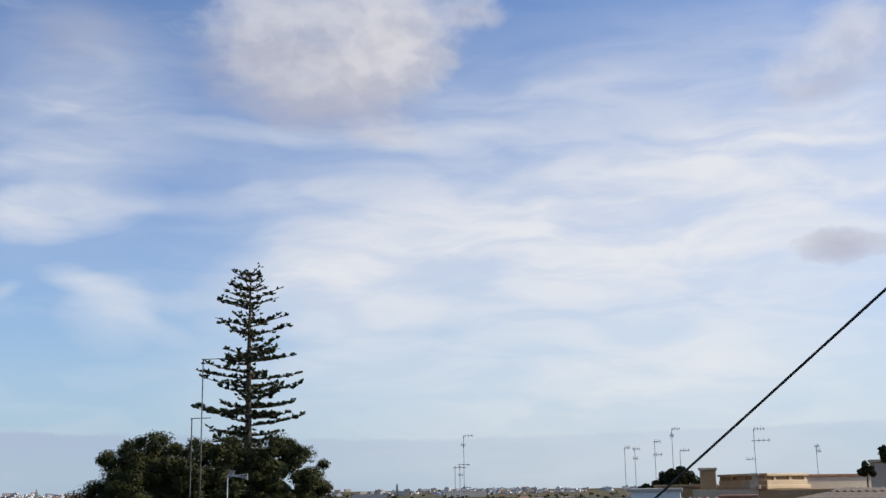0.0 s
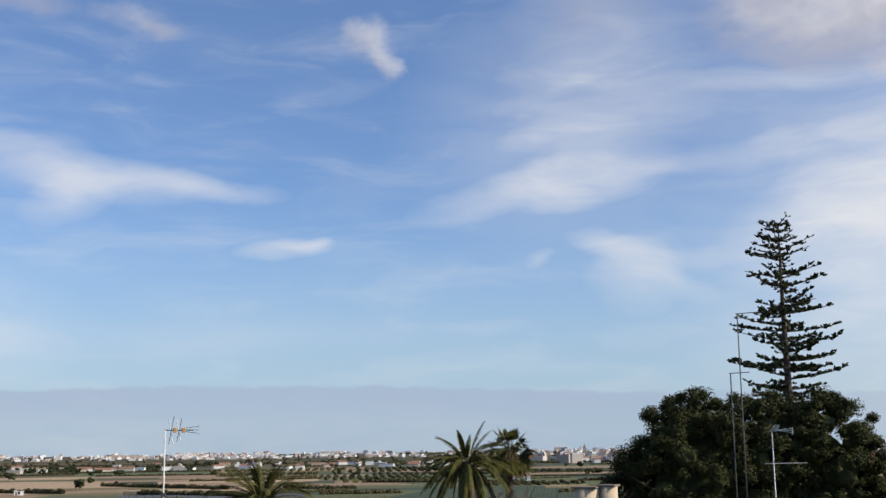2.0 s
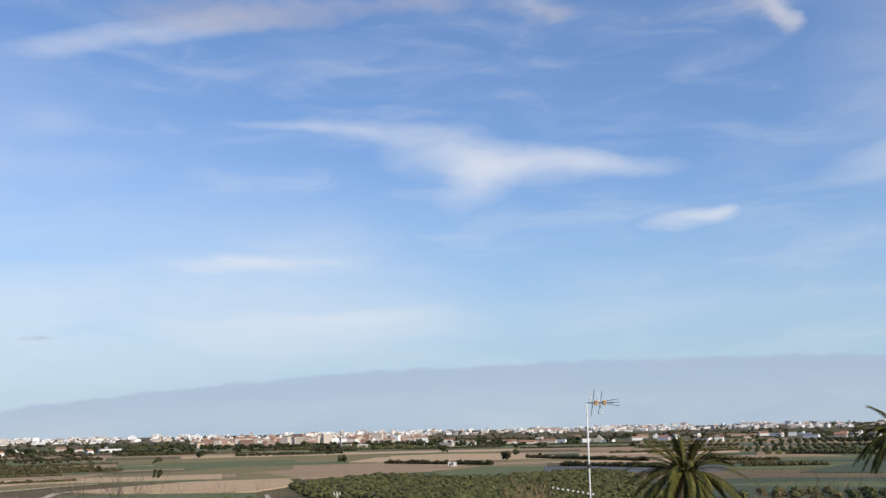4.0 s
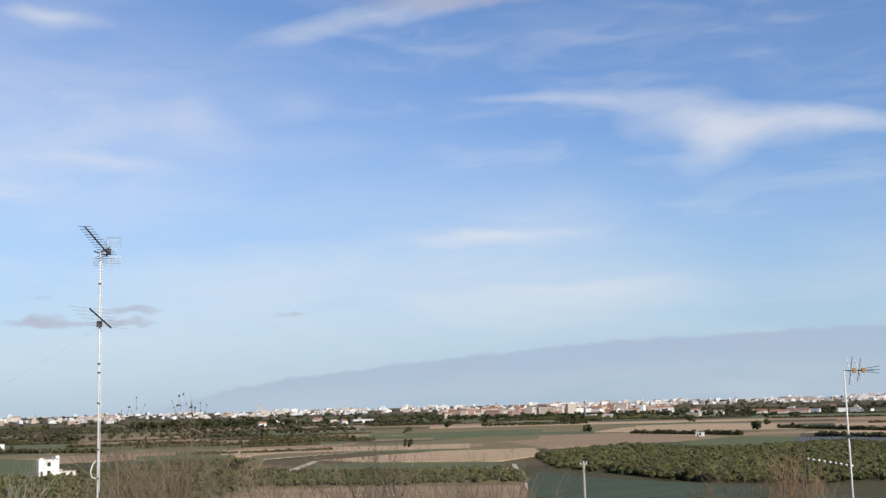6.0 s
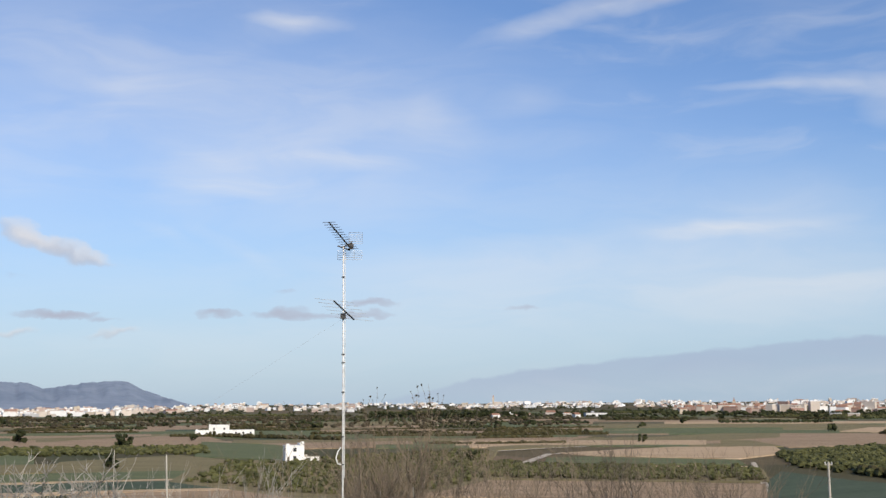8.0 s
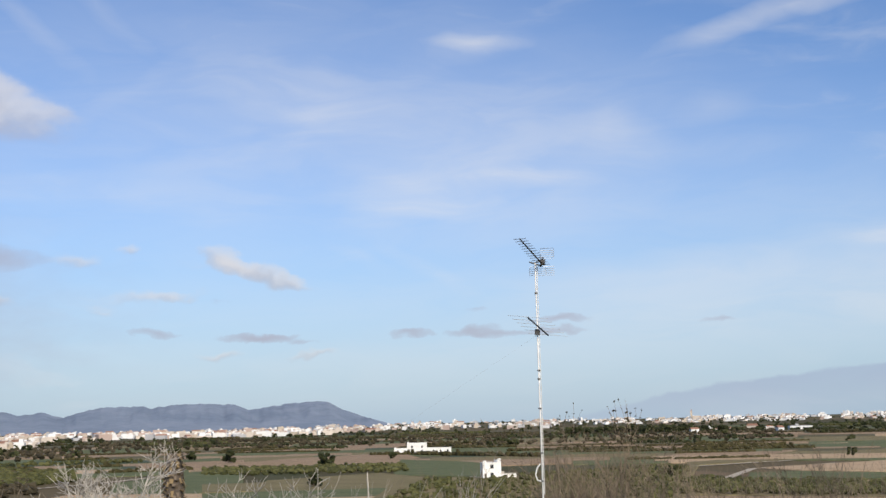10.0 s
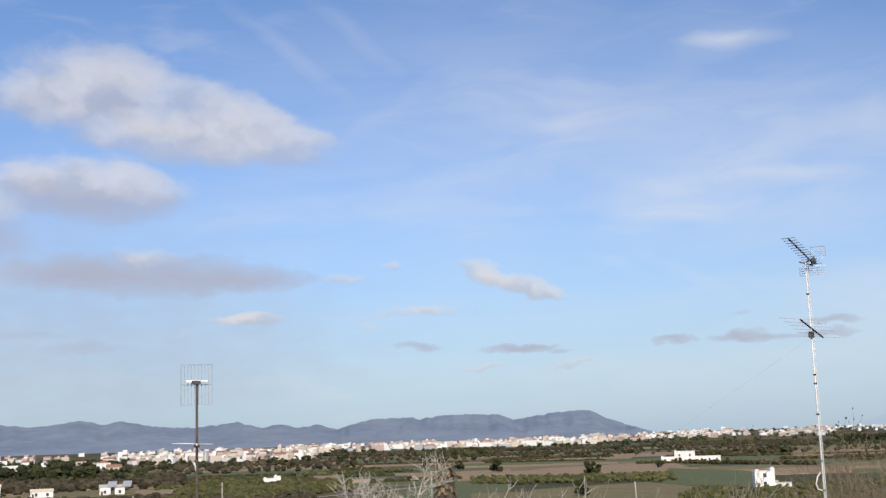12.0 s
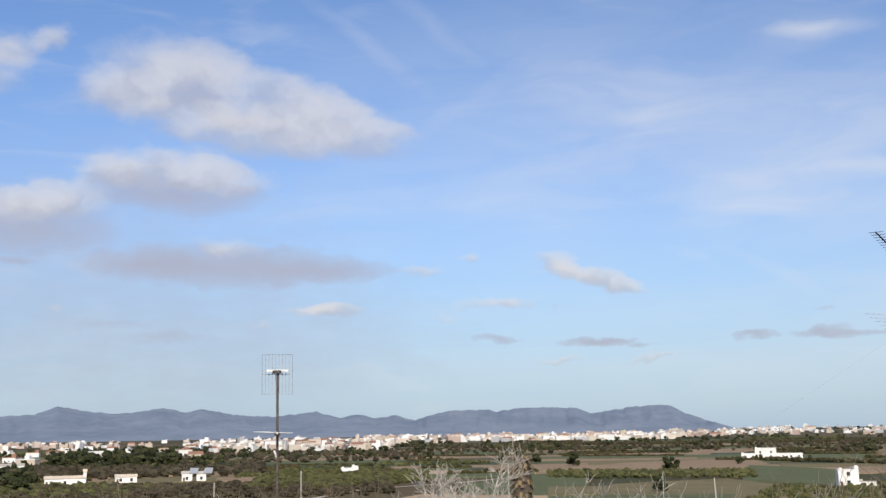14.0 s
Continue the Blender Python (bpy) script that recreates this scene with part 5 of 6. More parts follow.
# ---- leafless trees and shrubs on the slope ----
def bare_shape(seed, height, spread, stems, depth, thick, upright=0.6, least=0.0075, kids=3, bend=0.22):
    rng = random.Random(seed)
    stems_shape, twigs = Shape(), Shape()

    def grow(p, d, length, r, level):
        pts, q = [p], p.copy()
        for k in range(3):
            d = (d + Vector((rng.uniform(-1, 1), rng.uniform(-1, 1), rng.uniform(-0.3, 0.6) * upright)) * bend).normalized()
            q = q + d * length / 3
            pts.append(q.copy())
        target = stems_shape if level < 2 else twigs
        target.tube(pts, [r, r * 0.85, r * 0.72, r * 0.55], 5 if level < 2 else 3, False)
        if level < depth:
            for k in range(rng.choice((kids - 1, kids, kids))):
                start = pts[rng.choice((1, 2, 3, 3))]
                nd = (d + Vector((rng.uniform(-1, 1), rng.uniform(-1, 1), rng.uniform(-0.25, 0.9) * upright)) * (0.62 + spread)).normalized()
                grow(start, nd, length * rng.uniform(0.55, 0.85), max(least, r * 0.62), level + 1)

    for i in range(stems):
        a = rng.uniform(0, 6.28)
        grow(Vector((math.cos(a) * 0.25 * stems / 3, math.sin(a) * 0.25 * stems / 3, -0.3)), Vector((math.cos(a) * spread, math.sin(a) * spread, 1)).normalized(), height * rng.uniform(0.32, 0.42), thick, 0)
    return stems_shape, twigs


def bare_tree(name, seed, height, spread, stems, depth, thick, stem_mat, twig_mat, label, upright=0.6, least=0.0075, kids=3, bend=0.22):
    s, t = bare_shape(seed, height, spread, stems, depth, thick, upright, least, kids, bend)
    top = float(np.percentile([v[2] for v in s.v + t.v], 99.6))
    for q in (s, t):
        q.v = [(x * height / top, y * height / top, z * height / top) for x, y, z in q.v]
    b = thing(name, (0, 0, 0), label, "tree", "leafless growth on the slope")
    part("stem", s, stem_mat, b)
    tagged(part("branchwork", t, twig_mat, b), kind="stuff")
    return b


def plant(ob, az, d, top_el, height, first, turn, wide=0.9):
    base = stand(az, d)
    k = (up(top_el, d) - base.z) / height
    m = Matrix.Translation(base) @ Matrix.Rotation(turn, 4, "Z") @ Matrix.Diagonal((k * wide, k * wide, k, 1))
    if first:
        ob.matrix_basis = m
        return ob
    return copy_thing_scaled(ob, m)


def copy_thing_scaled(ob, m):
    size = Vector(ob.scale)
    return copy_thing(ob, m @ Matrix.Diagonal((1 / size.x, 1 / size.y, 1 / size.z, 1)))


def build_thicket():
    rng = random.Random(77)
    kinds = [bare_tree("bare_tree", 300 + i, 6.0, 0.10 + 0.05 * i, 2 + i % 2, 4, 0.036, PALE_BARK, TWIG, "tall thin leafless brown tree on the slope", 1.5, 0.006, 3, 0.17) for i in range(4)]
    spots = [(70.7, 62, -0.4), (71.6, 64, -0.5), (73.0, 60, -0.6), (69.2, 63, -0.5), (67.6, 58, -1.2), (65.2, 60, -1.6), (62.9, 58, -1.4), (61.0, 60, -1.0), (59.1, 57, -0.9), (57.6, 59, -1.5),
             (55.9, 58, -1.7), (54.2, 60, -2.1), (75.0, 62, -1.6), (77.2, 58, -2.2), (66.4, 55, -2.6), (60.0, 53, -2.6), (57.0, 54, -3.0), (79.0, 56, -2.8), (52.6, 60, -3.2), (71.2, 58, -0.6), (70.1, 60, -0.3), (68.8, 57, -1.4), (64.6, 58, -1.9), (61.8, 56, -1.8), (58.7, 58, -1.5), (55.0, 57, -2.4), (66.0, 60, -1.7), (62.2, 59, -2.2)]
    spots += [(rng.uniform(53, 75), rng.uniform(54, 66), rng.uniform(-2.9, -1.5)) for i in range(22)]
    used = set()
    for i, (az, d, el) in enumerate(spots):
        k = i % 4
        plant(kinds[k], az, d * 0.55, el, 6.0, k not in used, rng.uniform(0, 6.28))
        used.add(k)
    leafy_top = bare_tree("sparse_tree", 353, 6.0, 0.04, 5, 4, 0.030, PALE_BARK, TWIG, "thin tree still holding a few dark leaves", 1.6, 0.006, 4, 0.14)
    twigs = [v for c in leafy_top.children for v in c.data.vertices if v.co.z > 5.0]
    nrg = np.random.default_rng(8)
    part("leaves", leaf_mesh("leaves", [tuple(rng.choice(twigs).co) for i in range(520)], 0.05, SCRUB_LEAF, nrg), SCRUB_LEAF, leafy_top)
    plant(leafy_top, 70.8, 34.0, 0.2, 6.0, True, 0.4, 1.0)
    pale = [bare_tree("bare_tree", 320 + i, 5.0, 0.75, 2 + i, 5, 0.085, PALE_BARK, PALE_BARK, "low spreading leafless tree with pale grey limbs", 0.45, 0.011, 4, 0.5) for i in range(2)]
    for i, (az, d, el) in enumerate(((87.6, 46, -2.35), (94.2, 44, -1.15), (102.0, 46, -3.2))):
        plant(pale[i % 2], az, d, el, 5.0, i < 2, rng.uniform(0, 6.28), 0.8)
    young = [bare_tree("bare_tree", 360 + i, 5.0, 0.15, 3, 3, 0.028, PALE_BARK, PALE_BARK, "thin upright leafless sapling with pale stems", 1.1, 0.010, 3) for i in range(3)]
    for i, (az, d, el) in enumerate(((80.6, 48, -2.6), (77.9, 47, -1.9), (79.3, 46, -2.8), (82.6, 48, -2.9), (84.0, 47, -2.9), (76.6, 45, -2.6), (85.6, 47, -3.1), (89.4, 48, -2.9), (91.0, 47, -3.0))):
        plant(young[i % 3], az, d, el, 5.0, i < 3, rng.uniform(0, 6.28), 0.7)
    grey = [bare_tree("bare_shrub", 330 + i, 4.0, 0.45, 4, 4, 0.025, PALE_BARK if i else TWIG, TWIG, "low tangled leafless grey-brown shrub", 0.6) for i in range(3)]
    for i in range(30):
        plant(grey[i % 3], rng.uniform(97, 117), rng.uniform(50, 75), rng.uniform(-3.1, -2.4), 4.0, i < 3, rng.uniform(0, 6.28))
    for i in range(10):
        plant(grey[i % 3], rng.uniform(18.5, 22.5), rng.uniform(50, 62), rng.uniform(-2.4, -1.6), 4.0, False, rng.uniform(0, 6.28))
    red = [bare_tree("russet_shrub", 340 + i, 5.0, 0.35, 8, 4, 0.022, RUSSET, RUSSET, "bushy russet shrub with dry twigs", 0.8, 0.009, 3) for i in range(2)]
    for i, (az, d, el) in enumerate(((42.0, 62, -2.35), (43.3, 60, -2.75), (41.0, 61, -2.9), (42.7, 61, -2.5), (40.2, 62, -3.3), (26.2, 60, -2.3), (27.6, 62, -2.4), (29.0, 60, -2.5), (31.0, 60, -2.6), (23.2, 58, -2.5), (25.0, 63, -2.4))):
        plant(red[i % 2], az, d, el, 5.0, i < 2, rng.uniform(0, 6.28), 0.65)


build_thicket()


# ---- aerials ----
def aerial(name, az, d, top_el, label, mat, r=0.02, base=None):
    """A thing with a mast from the ground (or from the height base) to top_el."""
    z0 = hill(d) if base is None else base
    b = thing(name, at(az, d, z0), label, "aerial", "television aerials", turn=az)
    h = up(top_el, d) - z0
    part("mast", Shape().tube([(0, 0, -0.3), (0.004, 0, h * 0.5), (0, 0, h)], [r * 1.15, r, r * 0.9], 8), mat, b, shade_smooth=True)
    return b, h


def rod(b, name, p, q, r, mat, parent=None):
    return part(name, Shape().tube([p, q], r, 5), mat, parent or b)


def yagi(b, start, end, count, half, mat, slant=(0, 0, 1), taper=0.7):
    """A boom with cross rods."""
    p, q = Vector(start), Vector(end)
    boom = part("boom", Shape().tube([p, q], 0.014, 5), mat, b)
    d = (q - p).normalized()
    across = d.cross(Vector(slant)).normalized()
    for i in range(count):
        f = i / max(1, count - 1)
        c, w = p.lerp(q, f), half * (1 + (taper - 1) * f)
        part("element", Shape().tube([c - across * w, c + across * w], 0.006, 4), mat, boom)
    return boom


def grid(b, x0, x1, z0, z1, y, nx, nz, mat, r=0.0065):
    """A flat wire reflector."""
    g = part("reflector", Shape().tube([(x0, y, z0), (x1, y, z0), (x1, y, z1), (x0, y, z1), (x0, y, z0)], r * 0.8, 4), mat, b)
    for i in range(1, nx):
        x = x0 + (x1 - x0) * i / nx
        part("wire", Shape().tube([(x, y, z0), (x, y, z1)], r, 4), mat, g)
    for i in range(1, nz):
        z = z0 + (z1 - z0) * i / nz
        part("wire", Shape().tube([(x0, y, z), (x1, y, z)], r, 4), mat, g)


def build_main_mast():
    d = 22.0
    b, h = aerial("aerial_mast", 73.32, d, 7.5, "tall pale mast with two directional aerials", WHITE_PIPE, 0.015)
    z = lambda el: up(el, d) - hill(d)
    k = d * math.pi / 180
    x = lambda az: (73.32 - az) * k
    up_boom = yagi(b, (x(72.95), 0.05, z(7.38)), (x(74.02) * 0.93, -1.5, up(8.62, d - 1.5) - hill(d)), 12, 0.14, DARK_STEEL, taper=0.8)
    part("dipole_box", Shape().box(x(72.95) - 0.045, -0.08, z(7.45) - 0.04, x(72.95) + 0.045, 0.06, z(7.45) + 0.05, 0.01), DARK_STEEL, b)
    grid(b, x(73.05), x(72.40), z(7.66), z(8.18), 0.12, 1, 5, STEEL)
    grid(b, x(73.6), x(72.40), z(6.88), z(7.30), 0.12, 3, 4, STEEL)
    rod(b, "bracket", (0, 0, z(7.45)), (x(72.9), 0, z(7.66)), 0.014, DARK_STEEL)
    rod(b, "bracket", (x(73.6), 0, z(7.5)), (x(73.0), 0.02, z(7.3)), 0.014, DARK_STEEL)
    low = part("boom", Shape().tube([(x(73.75), -0.55, z(4.72)), (x(72.8), 0.35, z(4.02))], 0.016, 5), DARK_STEEL, b)
    for i in range(6):
        f = i / 5
        c = Vector((x(73.75), -0.55, z(4.72))).lerp(Vector((x(72.8), 0.35, z(4.02))), f)
        part("element", Shape().tube([c + Vector((-0.36, 0.02, 0.05)), c + Vector((0.36, -0.02, -0.03))], 0.005, 4), STEEL, low)
    part("clamp", Shape().box(-0.05, -0.06, z(4.1) - 0.04, 0.05, 0.05, z(4.1) + 0.06, 0.01), DARK_STEEL, b)
    for el in (6.0, 2.3, 1.9, 0.5, -1.6, -2.9):
        part("clamp", Shape().box(-0.028, -0.03, z(el) - 0.012, 0.034, 0.028, z(el) + 0.012, 0.004), DARK_STEEL, b)
    loop = [(-0.03, -0.03, z(-2.1)), (-0.09, -0.04, z(-2.3)), (-0.12, -0.05, z(-2.6)), (-0.09, -0.05, z(-2.85)), (-0.02, -0.04, z(-2.9))]
    part("cable_loop", Shape().tube(loop, 0.012, 6), WHITE_PIPE, b)
    part("cable", Shape().tube([(0.03, -0.03, z(7.3)), (0.036, -0.03, z(4.4)), (0.034, -0.03, z(1.0)), (0.03, -0.03, z(-3.5))], 0.007, 5), WHITE_PIPE, b)
    part("guy_wire", Shape().tube([(0, 0, z(4.0)), (-2.4, 0.4, z(0.1)), (-4.6, 0.8, z(-3.6)), (-7.0, 1.2, 0.0)], 0.0012, 4), PALE_ALLOY, b)


def build_panel_mast():
    d = 22.0
    b, h = aerial("panel_aerial", 102.25, d, 2.95, "dark mast with a square wire-grid panel aerial", RUST, 0.025)
    z = lambda el: up(el, d) - hill(d)
    grid(b, -0.28, 0.27, z(1.88), z(3.76), 0.1, 9, 2, PALE_ALLOY, 0.0065)
    part("dipole", Shape().box(-0.2, -0.02, z(2.93), 0.2, 0.03, z(3.03), 0.01), WHITE_PIPE, b)
    part("feed_box", Shape().box(-0.09, -0.06, z(2.84), 0.07, 0.04, z(2.99), 0.012), DARK_STEEL, b)
    boom = rod(b, "boom", (0, -0.5, z(0.02)), (0, 0.4, z(0.12)), 0.014, WHITE_PIPE)
    for i in range(4):
        y = -0.36 + 0.24 * i
        rod(b, "element", (-0.42 + 0.06 * i, y, z(0.12)), (0.28 - 0.03 * i, y, z(0.04)), 0.006, WHITE_PIPE, boom)
    part("clamp", Shape().box(-0.05, -0.05, z(-0.1), 0.05, 0.05, z(0.12), 0.01), RUST, b)
    part("bracket", Shape().tube([(-0.06, 0, z(-0.75)), (-0.02, 0, z(-0.95)), (0, 0, z(-1.2))], 0.02, 6), WHITE_PIPE, b)


def build_left_aerials():
    d = 32.0
    k = d * math.pi / 180
    b, h = aerial("rod_aerial", 38.62, d, 1.08, "pale mast with crossed rods and orange insulators", WHITE_PIPE, 0.022)
    boom = rod(b, "boom", (-0.02, 0, h), (0.72, -0.12, h - 0.01), 0.013, DARK_STEEL)
    for x, l in ((0.13, 0.36), (0.33, 0.30)):
        rod(b, "element", (x - 0.03, 0, h - l), (x + 0.09, 0, h + l), 0.008, DARK_STEEL, boom)
        rod(b, "element", (x + 0.08, -0.05, h - l * 1.05), (x - 0.05, -0.05, h + l * 0.9), 0.01, WHITE_PIPE, boom)
    for x in (0.25, 0.47):
        part("insulator", Shape().box(x - 0.05, -0.12, h - 0.07, x + 0.05, 0.04, h + 0.06, 0.015), ORANGE_PLASTIC, boom)
    for dz in (-0.09, 0.0, 0.09):
        rod(b, "element", (0.4, -0.06, h + dz * 0.3), (0.86, -0.1, h + dz), 0.007, DARK_STEEL, boom)
    part("clamp", Shape().box(-0.06, -0.04, h - 1.7, 0.06, 0.04, h - 1.6, 0.01), DARK_STEEL, b)
    d = 45.0
    for az, el, arm in ((11.42, 6.16, 0.97), (11.87, 3.38, 0.68)):
        b, h = aerial("hook_aerial", az, d, el, "thin dark mast with one level arm", DARK_STEEL, 0.024)
        boom = rod(b, "boom", (-0.05, 0, h), (arm, -0.3, h + 0.01), 0.016, DARK_STEEL)
        for i in range(5):
            c = 0.12 + arm * 0.85 * i / 5
            rod(b, "element", (c, -0.3 * c - 0.12, h), (c, -0.3 * c + 0.12, h), 0.006, DARK_STEEL, boom)
    b, h = aerial("corner_aerial", 10.15, d, 0.62, "pale aerial with slanted reflector over a long rod", STEEL, 0.022)
    for i in range(4):
        rod(b, "reflector_rod", (-0.05 + 0.06 * i, -0.05, h + 0.02), (0.10 + 0.06 * i, -0.05, h + 0.26), 0.012, WHITE_PIPE)
    for dz in (-0.05, 0.03, 0.11):
        rod(b, "director", (0.15, -0.05, h + 0.07), (0.72, -0.1, h + dz + 0.02), 0.011, WHITE_PIPE)
    rod(b, "end_bar", (0.72, -0.1, h - 0.08), (0.72, -0.1, h + 0.16), 0.012, WHITE_PIPE)
    rod(b, "long_rod", (-0.32, 0, h - 1.12), (1.16, 0, h - 1.10), 0.014, WHITE_PIPE)
    d = 60.0
    for az, el, arms in ((-1.02, 2.46, ((0.0, 0.5, 0.0), (-0.15, 0.1, -0.45), (-0.1, 0.35, -2.55))), (-0.59, 0.97, ((-0.1, 0.55, 0.0),)), (-0.82, 1.1, ((-0.1, 0.5, 0.0), (-0.1, 0.2, -0.5)))):
        b, h = aerial("roof_aerial", az, d, el, "thin grey aerial on a far roof", ROOF_STEEL, 0.018)
        for x0, x1, dz in arms:
            boom = rod(b, "boom", (x0, 0, h + dz), (x1, 0, h + dz), 0.014, DARK_STEEL)
            for i in range(3):
                x = x0 + (x1 - x0) * (i + 0.5) / 3
                rod(b, "element", (x, 0, h + dz - 0.09), (x, 0, h + dz + 0.09), 0.008, DARK_STEEL, boom)


def build_right_aerials():
    d = 56.0
    for az, el, lean, arms in ((-8.67, 1.77, 0.0, ((0, 0.28, 0),)), (-9.14, 1.71, 0.02, ((-0.1, 0.25, 0), (-0.1, 0.15, -0.45))), (-10.08, 2.03, 0.0, ((-0.05, 0.3, 0), (-0.1, 0.35, -0.6))), (-10.9, 2.6, 0.0, ((0, 0.4, 0), (-0.1, 0.1, -0.3))), (-11.24, 1.59, 0.0, ((0, 0.45, 0),)),
                               (-14.65, 2.51, 0.0, ((0, 0.5, 0), (-0.12, 0.75, -0.52), (-0.42, 0.05, -1.35))), (-17.38, 1.66, 0.0, ((-0.08, 0.15, 0), (0, 0.2, -0.22)))):
        b, h = aerial("roof_aerial", az, d, el, "thin grey roof aerial with short cross rods", ROOF_STEEL, 0.017)
        for x0, x1, dz in arms:
            boom = rod(b, "boom", (x0, 0, h + dz), (x1, 0, h + dz), 0.013, ROOF_STEEL)
            for i in range(4):
                x = x0 + (x1 - x0) * (i + 0.5) / 4
                rod(b, "element", (x, -0.02, h + dz - 0.08), (x, 0.02, h + dz + 0.10), 0.008, DARK_STEEL, boom)


build_main_mast()
build_panel_mast()
build_left_aerials()
build_right_aerials()


# ---- rooftops at the start of the turn ----
def between(az0, d0, az1, d1):
    """Base point, bearing and length of a wall seen between two bearings."""
    p, q = at(az0, d0), at(az1, d1)
    return p, math.degrees(math.atan2(q.y - p.y, q.x - p.x)), (q - p).length


def build_balustrade_house():
    corner = at(-14.69, 47.0, 0)
    zb = hill(47) - 0.5
    top, rail0 = up(0.46, 47), up(0.18, 47)
    house = thing("house", (corner.x, corner.y, zb), "flat-roofed house with a balustraded roof terrace, its shaded side tinted ochre, its sunlit side cream", "house")
    # sun and shade in the colours: left side darker ochre, right side paler cream
    for az1, d1, mat in ((-12.97, 51.5, OCHRE), (-16.85, 50.0, CREAM)):
        p, ang, L = between(-14.69, 47.0, az1, d1)
        m = Matrix.Rotation(radians(ang), 4, "Z")
        side = 1 if az1 < -14 else -1

        def box(x0, y0, z0, x1, y1, z1, bev=0.02):
            s = Shape()
            s.m = m
            ya, yb = (y0, y1) if side > 0 else (-y1, -y0)
            return s.box(x0, ya, z0 - zb, x1, yb, z1 - zb, bev)

        part("wall", box(0, 0.02, zb, L, 3.0, rail0 - 0.35), mat, house)
        part("cornice", box(-0.12, -0.12, up(-0.12, 47) - 0.08, L + 0.1, 0.3, up(-0.12, 47) + 0.06), mat, house)
        part("plinth", box(-0.05, -0.04, rail0 - 0.35, L, 0.35, rail0), mat, house)
        part("coping", box(-0.08, -0.08, top - 0.07, L + 0.05, 0.36, top + 0.02), mat, house)
        bays = 3
        for i in range(bays + 1):
            x = (L - 0.2) * i / bays
            part("pier", box(x, 0.0, rail0, x + 0.2, 0.28, top - 0.07), mat, house)
            if i < bays:
                n = 6
                for k in range(n):
                    xb = x + 0.2 + ((L - 0.2) / bays - 0.2) * (k + 0.5) / n
                    s = Shape()
                    s.m = m @ Matrix.Translation((xb, side * 0.14, 0))
                    hh = top - 0.07 - rail0
                    s.tube([(0, 0, rail0 - zb), (0, 0, rail0 - zb + hh * 0.3), (0, 0, rail0 - zb + hh * 0.6), (0, 0, top - 0.07 - zb)], [0.05, 0.065, 0.035, 0.05], 6)
                    part("baluster", s, mat, house)


def wall_block(name, label, az0, d0, az1, d1, deep, z0, z1, mat, cap=None, category="house"):
    p, ang, L = between(az0, d0, az1, d1)
    b = thing(name, (p.x, p.y, z0), label, category, turn=ang)
    part("wall", Shape().box(0, 0, 0, L, deep, z1 - z0, 0.02), mat, b)
    part("coping", Shape().box(-0.06, -0.06, z1 - z0, L + 0.06, deep + 0.06, z1 - z0 + 0.1, 0.02), cap or mat, b)
    return b, L


def tiled_roof(label, az0, d0, az1, d1, eave_el, ridge_el, run, mat):
    """A slope of round clay tiles in courses, over a wall."""
    p, ang, L = between(az0, d0, az1, d1)
    z0, z1 = up(eave_el, d0), up(ridge_el, d0 + run)
    base = hill(d0) - 0.5
    b = thing("tiled_house", (p.x, p.y, base), label, "house", turn=ang)
    part("wall", Shape().box(0, 0.2, 0, L, run * 2 - 0.2, z0 - base - 0.1), OCHRE, b)
    part("roof", Shape().add([(-0.2, -0.1, z0 - base - 0.06), (L + 0.2, -0.1, z0 - base - 0.06), (L + 0.2, run, z1 - base - 0.06), (-0.2, run, z1 - base - 0.06), (L + 0.2, 2 * run, z0 - base - 0.06), (-0.2, 2 * run, z0 - base - 0.06)],
                             [(0, 1, 2, 3), (3, 2, 4, 5), (0, 3, 5), (1, 4, 2)]), mat, b)
    n = int(L / 0.26)
    slope = math.atan2(z1 - z0, run)
    me = mesh_of("roof_tile", Shape().tube([(0, 0, 0), (0, run / math.cos(slope) / 4 + 0.06, 0)], [0.11, 0.09], 7), mat)
    for i in range(n):
        for k in range(4):
            t = part("roof_tile", me, mat, b)
            y = run * k / 4
            t.matrix_basis = Matrix.Translation((L * (i + 0.5) / n, y, z0 - base + (z1 - z0) * k / 4 - 0.02 + 0.015 * (k % 2))) @ Matrix.Rotation(slope, 4, "X")
    return b


def shrub(az, d, el0, el1, half, seed, label, mat=None, n=5000, size=0.08):
    rng, nrg = random.Random(seed), np.random.default_rng(seed)
    z0 = up(el0, d)
    b = thing("shrub", at(az, d, z0), label, "shrub")
    h = up(el1, d) - z0
    cs, ns, core = [], [], Shape()
    for i in range(16):
        a, r = rng.uniform(0, 6.28), half * math.sqrt(rng.random()) * 0.8
        f = 1 - (r / half) ** 2
        c, k = np.array((r * math.cos(a), r * math.sin(a) * 0.6, h * rng.uniform(0.2, 0.85) * (0.35 + 0.65 * f))), half * rng.uniform(0.16, 0.28)
        core.lump(c, (k * 0.7, k * 0.7, k * 0.6), rng, 0.2)
        v = nrg.normal(size=(n // 16, 3))
        v /= np.linalg.norm(v, axis=1)[:, None]
        cs.append(c + v * k * nrg.uniform(0.6, 1.1, (n // 16, 1)))
        ns.append(v)
    part("stem", Shape().tube([(0, 0, -(z0 - hill(d)) - 0.3), (0, 0, h * 0.6)], [0.08, 0.03], 5), BARK, b)
    part("inner_crown", core, mat or DARK_LEAF, b)
    part("crown", leaf_mesh("crown", np.concatenate(cs), size, mat or DARK_LEAF, nrg, np.concatenate(ns)), mat or DARK_LEAF, b)


